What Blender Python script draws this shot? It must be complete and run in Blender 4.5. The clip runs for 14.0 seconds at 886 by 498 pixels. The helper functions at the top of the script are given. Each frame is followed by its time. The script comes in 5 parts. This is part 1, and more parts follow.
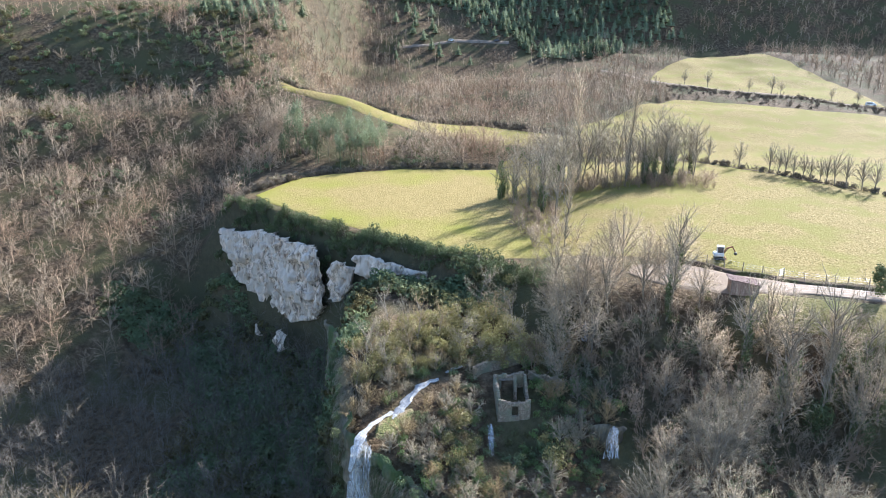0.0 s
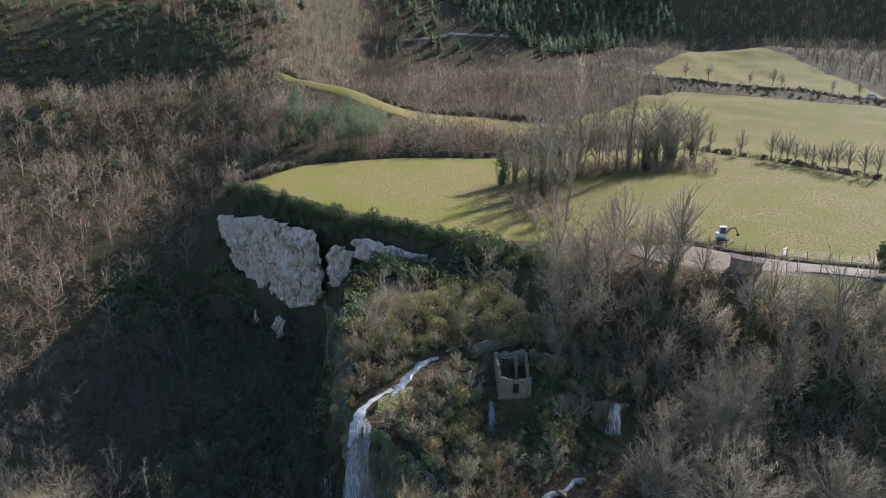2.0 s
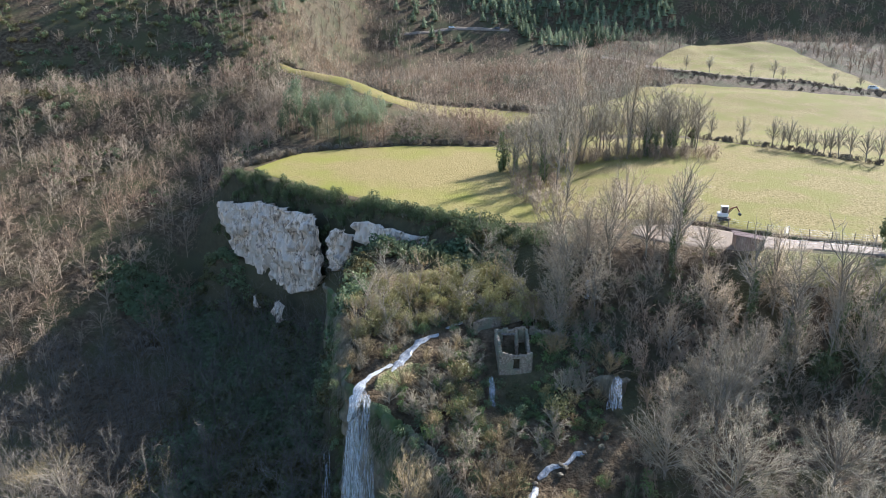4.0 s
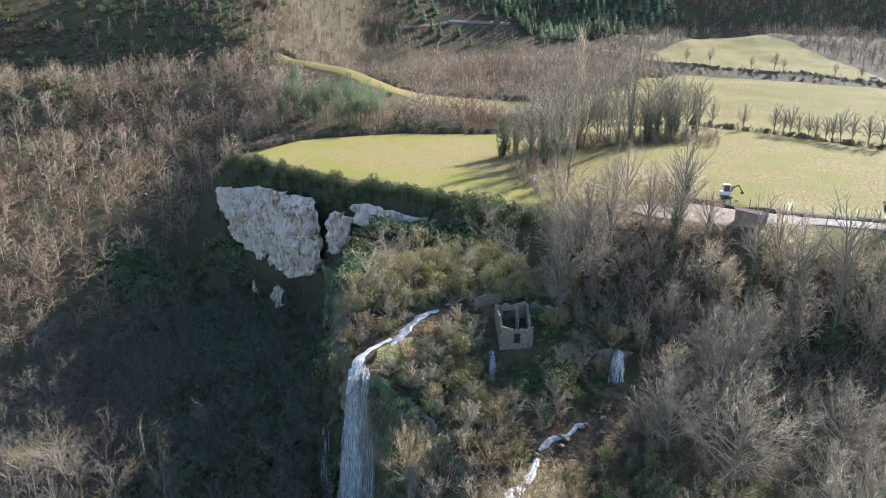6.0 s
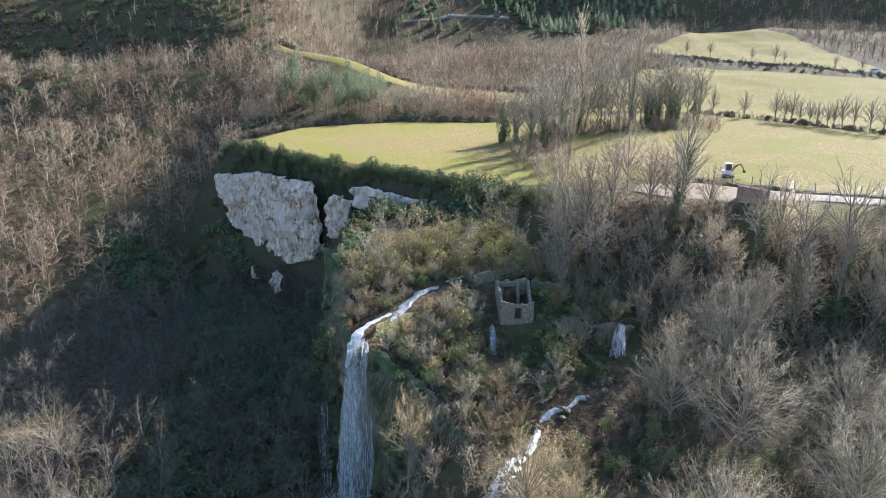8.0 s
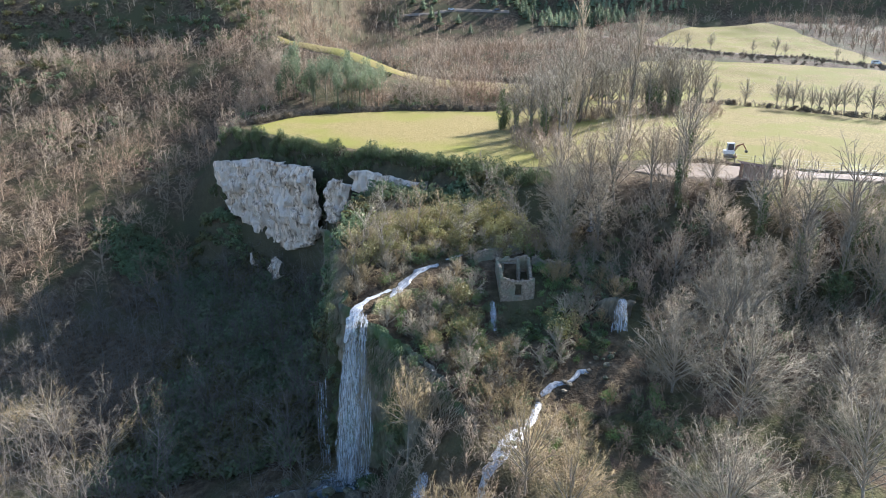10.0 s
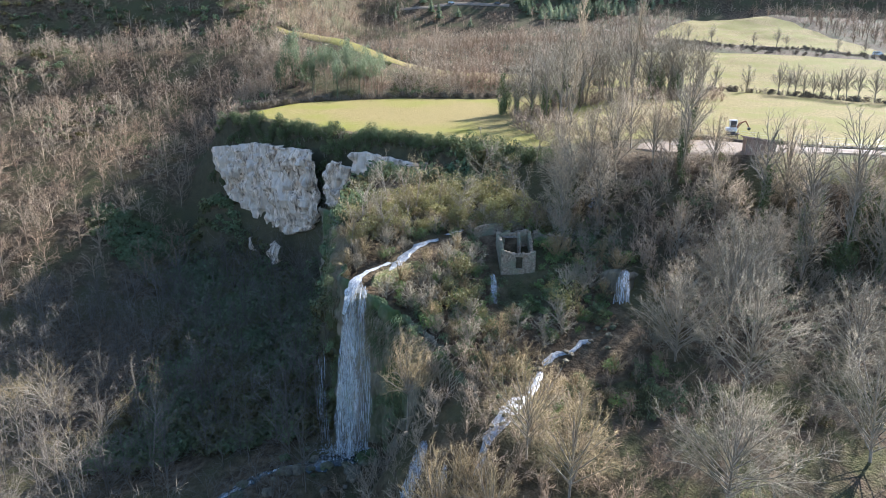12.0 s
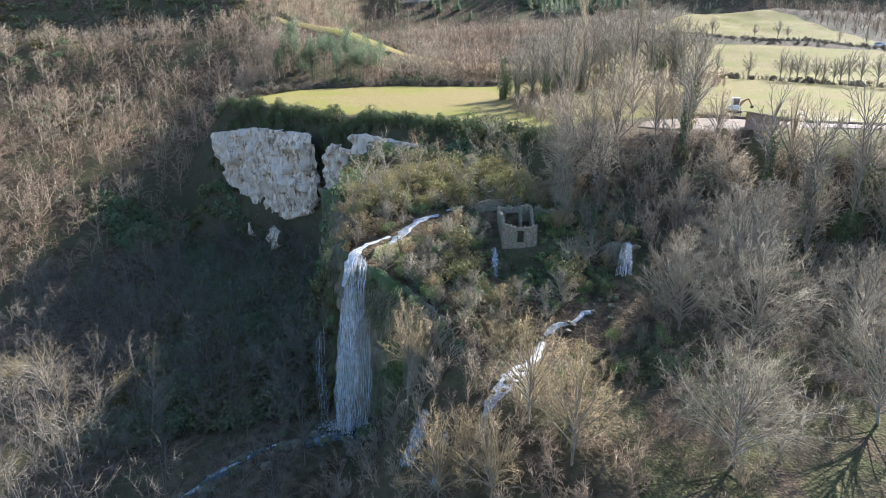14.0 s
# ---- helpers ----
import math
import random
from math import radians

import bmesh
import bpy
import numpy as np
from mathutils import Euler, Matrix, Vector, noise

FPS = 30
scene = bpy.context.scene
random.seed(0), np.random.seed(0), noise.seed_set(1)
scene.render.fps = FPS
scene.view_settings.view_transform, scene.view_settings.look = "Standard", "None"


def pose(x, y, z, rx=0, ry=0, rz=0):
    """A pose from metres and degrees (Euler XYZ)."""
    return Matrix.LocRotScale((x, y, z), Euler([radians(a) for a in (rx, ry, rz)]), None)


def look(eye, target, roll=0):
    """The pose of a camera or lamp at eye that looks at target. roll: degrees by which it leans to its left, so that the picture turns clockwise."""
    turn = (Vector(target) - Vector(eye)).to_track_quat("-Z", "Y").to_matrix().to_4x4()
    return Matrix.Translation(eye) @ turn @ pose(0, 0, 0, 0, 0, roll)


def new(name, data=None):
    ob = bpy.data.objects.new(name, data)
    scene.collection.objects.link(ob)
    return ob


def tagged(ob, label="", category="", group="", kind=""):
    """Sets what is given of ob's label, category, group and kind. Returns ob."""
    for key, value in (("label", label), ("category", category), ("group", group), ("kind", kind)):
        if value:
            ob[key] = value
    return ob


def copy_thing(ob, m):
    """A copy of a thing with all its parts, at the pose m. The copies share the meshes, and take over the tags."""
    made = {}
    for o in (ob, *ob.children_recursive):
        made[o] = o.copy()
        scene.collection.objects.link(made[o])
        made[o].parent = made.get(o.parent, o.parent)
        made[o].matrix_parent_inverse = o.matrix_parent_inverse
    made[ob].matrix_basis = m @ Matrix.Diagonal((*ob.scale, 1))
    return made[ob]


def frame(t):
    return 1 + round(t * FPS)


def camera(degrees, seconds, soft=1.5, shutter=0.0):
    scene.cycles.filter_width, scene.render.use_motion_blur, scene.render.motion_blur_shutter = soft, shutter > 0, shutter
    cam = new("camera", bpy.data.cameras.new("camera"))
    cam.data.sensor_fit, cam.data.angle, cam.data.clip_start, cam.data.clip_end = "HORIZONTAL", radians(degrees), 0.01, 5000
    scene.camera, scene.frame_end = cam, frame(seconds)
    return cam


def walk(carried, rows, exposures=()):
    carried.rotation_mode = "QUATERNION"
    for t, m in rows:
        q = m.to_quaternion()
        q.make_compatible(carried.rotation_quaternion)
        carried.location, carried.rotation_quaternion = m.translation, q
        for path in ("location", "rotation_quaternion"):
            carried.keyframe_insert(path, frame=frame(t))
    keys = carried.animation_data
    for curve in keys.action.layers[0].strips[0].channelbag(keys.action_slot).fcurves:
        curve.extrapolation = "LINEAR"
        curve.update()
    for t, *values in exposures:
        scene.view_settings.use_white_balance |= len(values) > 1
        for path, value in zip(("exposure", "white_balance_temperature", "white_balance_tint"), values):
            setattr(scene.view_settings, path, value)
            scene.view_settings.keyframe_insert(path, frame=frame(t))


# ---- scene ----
# ---------------------------------------------------------------- the camera and its way down
cam = camera(71.0, 14.0, soft=1.0)
UNIT = 0.75  # metres to one unit of the plan
METRES, EYE, TILT, LEAN, TURN = 28.0 * UNIT, 80.0 * UNIT, -16.0, 0.0, 0.0
ROWS = [
    (0.0, 0.0000, 0.0000, 0.0000, 0.00, 0.00, -0.00),
    (0.5, -0.0004, 0.0084, -0.0309, -0.01, -0.02, -0.01),
    (1.0, -0.0010, 0.0133, -0.0572, -0.01, -0.01, -0.02),
    (1.5, -0.0009, 0.0206, -0.0890, -0.01, -0.02, -0.04),
    (2.0, -0.0027, 0.0342, -0.1342, -0.02, -0.04, -0.05),
    (2.5, -0.0025, 0.0375, -0.1631, -0.00, -0.06, -0.06),
    (3.0, -0.0034, 0.0443, -0.2035, -0.01, -0.07, -0.06),
    (5.5, -0.0044, 0.0817, -0.3794, -0.03, -0.08, -0.11),
    (6.0, -0.0045, 0.0912, -0.4215, -0.03, -0.09, -0.10),
    (6.5, -0.0051, 0.0975, -0.4514, -0.04, -0.10, -0.10),
    (7.0, -0.0045, 0.1059, -0.4934, -0.04, -0.11, -0.09),
    (7.5, -0.0050, 0.1131, -0.5236, -0.05, -0.10, -0.09),
    (8.0, -0.0053, 0.1224, -0.5645, -0.06, -0.07, -0.08),
    (10.5, -0.0032, 0.1659, -0.7349, -0.05, -0.07, -0.07),
    (11.0, -0.0037, 0.1764, -0.7752, -0.05, -0.07, -0.07),
    (11.5, -0.0036, 0.1844, -0.8041, -0.06, -0.06, -0.07),
    (12.0, -0.0035, 0.1952, -0.8449, -0.06, -0.06, -0.06),
    (12.5, -0.0036, 0.2028, -0.8740, -0.06, -0.07, -0.07),
    (13.0, -0.0045, 0.2125, -0.9154, -0.07, -0.07, -0.05),
    (13.5, -0.0053, 0.2190, -0.9445, -0.07, -0.08, -0.05),
    (14.0, -0.0068, 0.2269, -0.9829, -0.06, -0.10, -0.03),
]
EXPOSURES = [(t, stops, 5170, 11) for t, stops in ((0.0, 2.13), (0.5, 1.97), (1.0, 1.69), (1.5, 1.31), (2.0, 1.07), (2.5, 1.26), (3.0, 1.63), (5.5, 1.81), (10.5, 1.96), (14.0, 1.98))]
walk(cam, [(t, pose(0, 0, EYE, TILT, LEAN, TURN) @ pose(METRES * x, METRES * y, METRES * z, 90 + pitch, roll, yaw)) for t, x, y, z, yaw, pitch, roll in ROWS], EXPOSURES)

# ---------------------------------------------------------------- daylight: a low winter sun ahead and to the right
SUN_TURN, SUN_RISE = radians(46), radians(33)
world = bpy.data.worlds.new("sky")
scene.world = world
world.use_nodes = True
wn = world.node_tree.nodes
sky = wn.new("ShaderNodeTexSky")
sky.sky_type, sky.sun_disc = "NISHITA", False
sky.sun_elevation, sky.sun_rotation = SUN_RISE, SUN_TURN
wn["Background"].inputs["Strength"].default_value = 0.085
world.node_tree.links.new(sky.outputs["Color"], wn["Background"].inputs["Color"])
sun_data = bpy.data.lights.new("sun", "SUN")
sun_data.energy, sun_data.angle, sun_data.color = 5.0, radians(0.6), (1.0, 0.88, 0.74)
sun = new("sun", sun_data)
sun.matrix_world = look((0, 0, 300), (-math.sin(SUN_TURN) * math.cos(SUN_RISE), -math.cos(SUN_TURN) * math.cos(SUN_RISE), 300 - math.sin(SUN_RISE)))
# ---------------------------------------------------------------- materials
def surface(name, stops, size=1.0, rough=0.9, bump=0.3, fine=0.15, stretch=(1, 1, 1), wear=None, wear_size=8.0, vary=0.0, metal=0.0, through_light=0.0, spec=0.3, bump_size=None, steep=None):
    """A procedural surface: a colour ramp over noise of the given size in metres, mixed with broad patches of wear."""
    m = bpy.data.materials.new(name)
    m.use_nodes = True
    n, link = m.node_tree.nodes, m.node_tree.links.new
    bsdf = n["Principled BSDF"]
    co = n.new("ShaderNodeNewGeometry").outputs["Position"] if not vary else n.new("ShaderNodeTexCoord").outputs["Object"]
    mp = n.new("ShaderNodeMapping")
    mp.inputs["Scale"].default_value = stretch if vary else [k / UNIT for k in stretch]
    link(co, mp.inputs["Vector"])
    a = n.new("ShaderNodeTexNoise")
    a.inputs["Scale"].default_value, a.inputs["Detail"].default_value, a.inputs["Roughness"].default_value = 1 / size, 5, 0.65
    link(mp.outputs[0], a.inputs["Vector"])
    ramp = n.new("ShaderNodeValToRGB")
    while len(ramp.color_ramp.elements) < len(stops):
        ramp.color_ramp.elements.new(0.5)
    for e, (p, c) in zip(ramp.color_ramp.elements, stops):
        e.position, e.color = p, (*c, 1)
    link(a.outputs["Fac"], ramp.inputs[0])
    colour = ramp.outputs[0]
    if wear:
        w = n.new("ShaderNodeTexNoise")
        w.inputs["Scale"].default_value, w.inputs["Detail"].default_value = 1 / wear_size, 4
        link(mp.outputs[0], w.inputs["Vector"])
        r2 = n.new("ShaderNodeValToRGB")
        r2.color_ramp.elements[0].position, r2.color_ramp.elements[1].position = 0.44, 0.6
        link(w.outputs["Fac"], r2.inputs[0])
        mix = n.new("ShaderNodeMix")
        mix.data_type = "RGBA"
        mix.inputs["B"].default_value = (*wear, 1)
        link(colour, mix.inputs["A"])
        link(r2.outputs[0], mix.inputs["Factor"])
        colour = mix.outputs["Result"]
    if steep:
        nz = n.new("ShaderNodeSeparateXYZ")
        link(n.new("ShaderNodeNewGeometry").outputs["Normal"], nz.inputs[0])
        sr = n.new("ShaderNodeMapRange")
        sr.inputs["From Min"].default_value, sr.inputs["From Max"].default_value = 0.62, 0.45
        sr.inputs["To Max"].default_value = 0.72
        link(nz.outputs["Z"], sr.inputs["Value"])
        sm = n.new("ShaderNodeMix")
        sm.data_type = "RGBA"
        sm.inputs["B"].default_value = (*steep, 1)
        link(colour, sm.inputs["A"])
        link(sr.outputs[0], sm.inputs["Factor"])
        colour = sm.outputs["Result"]
    if vary:
        oi = n.new("ShaderNodeObjectInfo")
        hsv = n.new("ShaderNodeHueSaturation")
        mr = n.new("ShaderNodeMapRange")
        mr.inputs["To Min"].default_value, mr.inputs["To Max"].default_value = 1 - vary, 1 + vary
        link(oi.outputs["Random"], mr.inputs["Value"])
        link(mr.outputs[0], hsv.inputs["Value"])
        link(colour, hsv.inputs["Color"])
        colour = hsv.outputs[0]
    link(colour, bsdf.inputs["Base Color"])
    bsdf.inputs["Roughness"].default_value, bsdf.inputs["Metallic"].default_value = rough, metal
    bsdf.inputs["Specular IOR Level"].default_value = spec
    if bump:
        f = n.new("ShaderNodeTexNoise")
        f.inputs["Scale"].default_value, f.inputs["Detail"].default_value = 1 / (bump_size or fine), 4
        link(mp.outputs[0], f.inputs["Vector"])
        b = n.new("ShaderNodeBump")
        b.inputs["Strength"].default_value, b.inputs["Distance"].default_value = bump, fine * UNIT
        link(f.outputs["Fac"], b.inputs["Height"])
        link(b.outputs[0], bsdf.inputs["Normal"])
    if through_light:
        tl = n.new("ShaderNodeBsdfTranslucent")
        link(colour, tl.inputs["Color"])
        ms = n.new("ShaderNodeMixShader")
        ms.inputs[0].default_value = through_light
        link(bsdf.outputs[0], ms.inputs[1])
        link(tl.outputs[0], ms.inputs[2])
        link(ms.outputs[0], n["Material Output"].inputs["Surface"])
    return m


LITTER = surface("leaf_litter", [(0.3, (0.035, 0.025, 0.014)), (0.5, (0.085, 0.061, 0.035)), (0.7, (0.17, 0.124, 0.072))], 1.6, bump=0.8, fine=0.5, wear=(0.075, 0.068, 0.032), wear_size=14, steep=(0.066, 0.06, 0.034), spec=0.04)
GRASS = surface("winter_grass", [(0.34, (0.085, 0.07, 0.02)), (0.47, (0.205, 0.16, 0.056)), (0.62, (0.31, 0.24, 0.10))], 0.42, bump=1.0, fine=0.3, wear=(0.195, 0.172, 0.046), wear_size=11, through_light=0.2, bump_size=0.5, spec=0.06)
LUSH = surface("lush_grass", [(0.34, (0.095, 0.078, 0.022)), (0.47, (0.235, 0.182, 0.064)), (0.62, (0.35, 0.27, 0.115))], 0.42, bump=1.0, fine=0.3, wear=(0.215, 0.205, 0.04), wear_size=34, through_light=0.2, bump_size=0.5, spec=0.06)
VERGE = surface("rough_verge", [(0.3, (0.07, 0.062, 0.02)), (0.5, (0.15, 0.128, 0.045)), (0.7, (0.25, 0.195, 0.09))], 0.7, bump=0.9, fine=0.3, wear=(0.115, 0.11, 0.034), wear_size=7, spec=0.06)
EARTH = surface("dark_earth", [(0.3, (0.05, 0.036, 0.024)), (0.7, (0.13, 0.095, 0.062))], 0.6, bump=0.9, fine=0.2, wear=(0.07, 0.07, 0.025), wear_size=3, spec=0.05)
GRAVEL = surface("pale_gravel", [(0.35, (0.14, 0.108, 0.075)), (0.6, (0.26, 0.205, 0.148))], 0.9, bump=0.6, fine=0.1, wear=(0.21, 0.16, 0.11), wear_size=5, spec=0.1)
LIMESTONE = surface("limestone", [(0.36, (0.12, 0.09, 0.065)), (0.45, (0.40, 0.30, 0.21)), (0.55, (0.72, 0.56, 0.41)), (0.75, (0.86, 0.70, 0.53))], 0.8, bump=1.0, fine=0.35, stretch=(1, 1, 0.3), wear=(0.55, 0.45, 0.35), wear_size=2.6)
TUFA = surface("mossy_tufa", [(0.3, (0.05, 0.045, 0.03)), (0.55, (0.17, 0.14, 0.09)), (0.75, (0.30, 0.25, 0.18))], 1.5, bump=0.9, fine=0.4, stretch=(1, 1, 0.3), wear=(0.06, 0.08, 0.025), wear_size=5)
TWIG_GREY = surface("grey_twigs", [(0.35, (0.205, 0.168, 0.108)), (0.65, (0.38, 0.32, 0.215))], 2.0, bump=0, wear=(0.22, 0.18, 0.11), wear_size=5, vary=0.25)
TWIG_PALE = surface("pale_grey_twigs", [(0.35, (0.31, 0.238, 0.145)), (0.65, (0.56, 0.44, 0.28))], 2.0, bump=0, wear=(0.33, 0.25, 0.145), wear_size=5, vary=0.25)
TWIG_TAN = surface("tan_twigs", [(0.35, (0.18, 0.125, 0.058)), (0.65, (0.35, 0.26, 0.128))], 2.0, bump=0, wear=(0.20, 0.155, 0.07), wear_size=5, vary=0.25)
WOODS_TWIG = surface("brown_grey_twigs", [(0.35, (0.185, 0.142, 0.092)), (0.65, (0.385, 0.295, 0.19))], 9.0, bump=0, wear=(0.26, 0.175, 0.105), wear_size=26)
# Darker copy of WOODS_TWIG: the gorge's shade is put into its colour
SHADE_TWIG = surface("shade_darkened_twigs", [(0.35, (0.10, 0.082, 0.06)), (0.65, (0.20, 0.165, 0.125))], 9.0, bump=0, wear=(0.12, 0.102, 0.072), wear_size=20)
BARK = surface("grey_bark", [(0.35, (0.15, 0.122, 0.088)), (0.65, (0.35, 0.295, 0.22))], 0.4, bump=0.6, fine=0.08, stretch=(1, 1, 0.3), wear=(0.20, 0.17, 0.11), wear_size=2, vary=0.2)
IVY = surface("ivy_leaves", [(0.3, (0.07, 0.085, 0.034)), (0.7, (0.165, 0.185, 0.08))], 1.0, rough=0.8, spec=0.12, bump=0, vary=0.3, through_light=0.15)
BOX = surface("evergreen_leaves", [(0.3, (0.095, 0.122, 0.056)), (0.7, (0.20, 0.235, 0.115))], 6.0, rough=0.8, spec=0.12, bump=0, wear=(0.12, 0.10, 0.04), wear_size=15, through_light=0.2)
OLIVE = surface("yellow_green_leaves", [(0.3, (0.16, 0.145, 0.045)), (0.7, (0.36, 0.31, 0.12))], 1.2, rough=0.6, bump=0, vary=0.3, through_light=0.3)
NEEDLES = surface("pine_needles", [(0.3, (0.15, 0.178, 0.10)), (0.7, (0.29, 0.32, 0.18))], 7.0, rough=0.9, spec=0.1, bump=0, wear=(0.11, 0.13, 0.07), wear_size=30, through_light=0.35)
ROOF_METAL = surface("brown_roof_sheet", [(0.35, (0.13, 0.09, 0.075)), (0.65, (0.22, 0.16, 0.135))], 0.6, rough=0.95, spec=0.1, bump=0.2, fine=0.05)
BOARDS = surface("weathered_boards", [(0.35, (0.19, 0.135, 0.10)), (0.65, (0.34, 0.255, 0.195))], 0.5, bump=0.4, fine=0.05, stretch=(3, 3, 0.3))
MASONRY = surface("rubble_masonry", [(0.3, (0.09, 0.07, 0.046)), (0.5, (0.24, 0.185, 0.125)), (0.72, (0.40, 0.315, 0.22))], 0.3, bump=1.0, fine=0.25, wear=(0.20, 0.19, 0.12), wear_size=2.2)
MOSS = surface("bright_moss", [(0.3, (0.06, 0.065, 0.02)), (0.7, (0.20, 0.19, 0.06))], 0.8, bump=0.9, fine=0.3, wear=(0.24, 0.18, 0.10), wear_size=3)
BRAMBLE = surface("brown_brambles", [(0.3, (0.10, 0.08, 0.055)), (0.7, (0.25, 0.20, 0.14))], 1.5, bump=0, spec=0.1)
STRAW = surface("dead_grass", [(0.3, (0.16, 0.13, 0.08)), (0.7, (0.42, 0.36, 0.24))], 1.0, bump=0)
WHITE_PAINT = surface("white_paint", [(0.3, (0.62, 0.62, 0.60)), (0.7, (0.78, 0.78, 0.76))], 0.5, rough=0.4, bump=0)
DARK_STEEL = surface("dark_steel", [(0.3, (0.03, 0.03, 0.03)), (0.7, (0.09, 0.08, 0.07))], 0.4, rough=0.5, bump=0.2, fine=0.03)
BOOM_PAINT = surface("rusty_boom_paint", [(0.3, (0.20, 0.08, 0.04)), (0.7, (0.36, 0.17, 0.09))], 0.4, rough=0.5, bump=0)
CAR_GREY = surface("dark_car_paint", [(0.3, (0.05, 0.05, 0.06)), (0.7, (0.08, 0.08, 0.09))], 1.0, rough=0.3, bump=0)
POST_WOOD = surface("grey_fence_wood", [(0.3, (0.14, 0.11, 0.08)), (0.7, (0.30, 0.25, 0.2))], 0.3, bump=0.3, fine=0.02)
WIRE = surface("galvanised_wire", [(0.3, (0.35, 0.35, 0.34)), (0.7, (0.5, 0.5, 0.48))], 0.5, rough=0.45, metal=0.7, bump=0)
GLASS = surface("dark_window_glass", [(0.3, (0.03, 0.035, 0.04)), (0.7, (0.06, 0.065, 0.07))], 1.0, rough=0.08, bump=0, spec=0.6)


def water_surface(name, low, high, clear, stretch, size=0.5):
    """Falling or running water: streaks of white foam, clear between them."""
    m = bpy.data.materials.new(name)
    m.use_nodes = True
    n, link = m.node_tree.nodes, m.node_tree.links.new
    b = n["Principled BSDF"]
    b.inputs["Base Color"].default_value, b.inputs["Roughness"].default_value = (0.92, 0.92, 0.91, 1), 0.45
    g = n.new("ShaderNodeNewGeometry")
    mp = n.new("ShaderNodeMapping")
    mp.inputs["Scale"].default_value = [k / UNIT for k in stretch]
    link(g.outputs["Position"], mp.inputs["Vector"])
    t = n.new("ShaderNodeTexNoise")
    t.inputs["Scale"].default_value, t.inputs["Detail"].default_value, t.inputs["Roughness"].default_value = 1 / size, 6, 0.7
    link(mp.outputs[0], t.inputs["Vector"])
    r = n.new("ShaderNodeMapRange")
    r.inputs["From Min"].default_value, r.inputs["From Max"].default_value = low, high
    link(t.outputs["Fac"], r.inputs["Value"])
    if clear == "air":
        other = n.new("ShaderNodeBsdfTransparent")
    else:
        other = n.new("ShaderNodeBsdfPrincipled")
        grey = clear == "broken"
        other.inputs["Base Color"].default_value, other.inputs["Roughness"].default_value = (0.17, 0.165, 0.145, 1) if grey else (0.02, 0.03, 0.025, 1), 0.5 if grey else 0.08
    mix = n.new("ShaderNodeMixShader")
    link(r.outputs[0], mix.inputs[0])
    link(other.outputs[0], mix.inputs[1])
    tl = n.new("ShaderNodeBsdfTranslucent")
    tl.inputs["Color"].default_value = (0.92, 0.93, 0.93, 1)
    m2 = n.new("ShaderNodeMixShader")
    m2.inputs[0].default_value = 0.4
    link(b.outputs[0], m2.inputs[1])
    link(tl.outputs[0], m2.inputs[2])
    link(m2.outputs[0], mix.inputs[2])
    link(mix.outputs[0], n["Material Output"].inputs["Surface"])
    return m


FALLING = water_surface("falling_water", 0.36, 1.0, "air", (1.0, 1.0, 0.022), 0.15)
FOAM = water_surface("foaming_stream", 0.40, 0.72, "broken", (1, 1, 1), 0.2)
POOL = water_surface("dark_pool_water", 0.55, 0.75, "pool", (1, 1, 1), 1.6)
# Woodland grass; the shade under the big trees is painted into its dark colour
SHADE_GRASS = surface("shade_darkened_grass", [(0.3, (0.035, 0.034, 0.015)), (0.55, (0.075, 0.070, 0.03)), (0.75, (0.135, 0.112, 0.055))], 1.4, bump=0.9, fine=0.3, wear=(0.09, 0.065, 0.04), wear_size=6, spec=0.05)
FERN = surface("green_fern_leaves", [(0.3, (0.11, 0.155, 0.045)), (0.7, (0.26, 0.32, 0.11))], 2.0, rough=0.7, spec=0.15, bump=0, wear=(0.10, 0.11, 0.05), wear_size=4, through_light=0.25)
# ---------------------------------------------------------------- the lie of the land
def smooth(a, b, v):
    t = np.clip((np.asarray(v, float) - a) / (b - a), 0.0, 1.0)
    return t * t * (3 - 2 * t)


def lattice(i, j, seed):
    h = (i * 374761393 + j * 668265263 + seed * 1442695041) & 0x7FFFFFFF
    h = ((h ^ (h >> 13)) * 1274126177) & 0x7FFFFFFF
    return ((h ^ (h >> 16)) & 0xFFFF) / 65535.0 * 2 - 1


def ripple(x, y, size, seed=0):
    """Smooth value noise between -1 and 1."""
    x, y = np.asarray(x, float) / size, np.asarray(y, float) / size
    i, j = np.floor(x).astype(np.int64), np.floor(y).astype(np.int64)
    u, v = x - i, y - j
    u, v = u * u * (3 - 2 * u), v * v * (3 - 2 * v)
    a = lattice(i, j, seed) * (1 - u) + lattice(i + 1, j, seed) * u
    b = lattice(i, j + 1, seed) * (1 - u) + lattice(i + 1, j + 1, seed) * u
    return a * (1 - v) + b * v


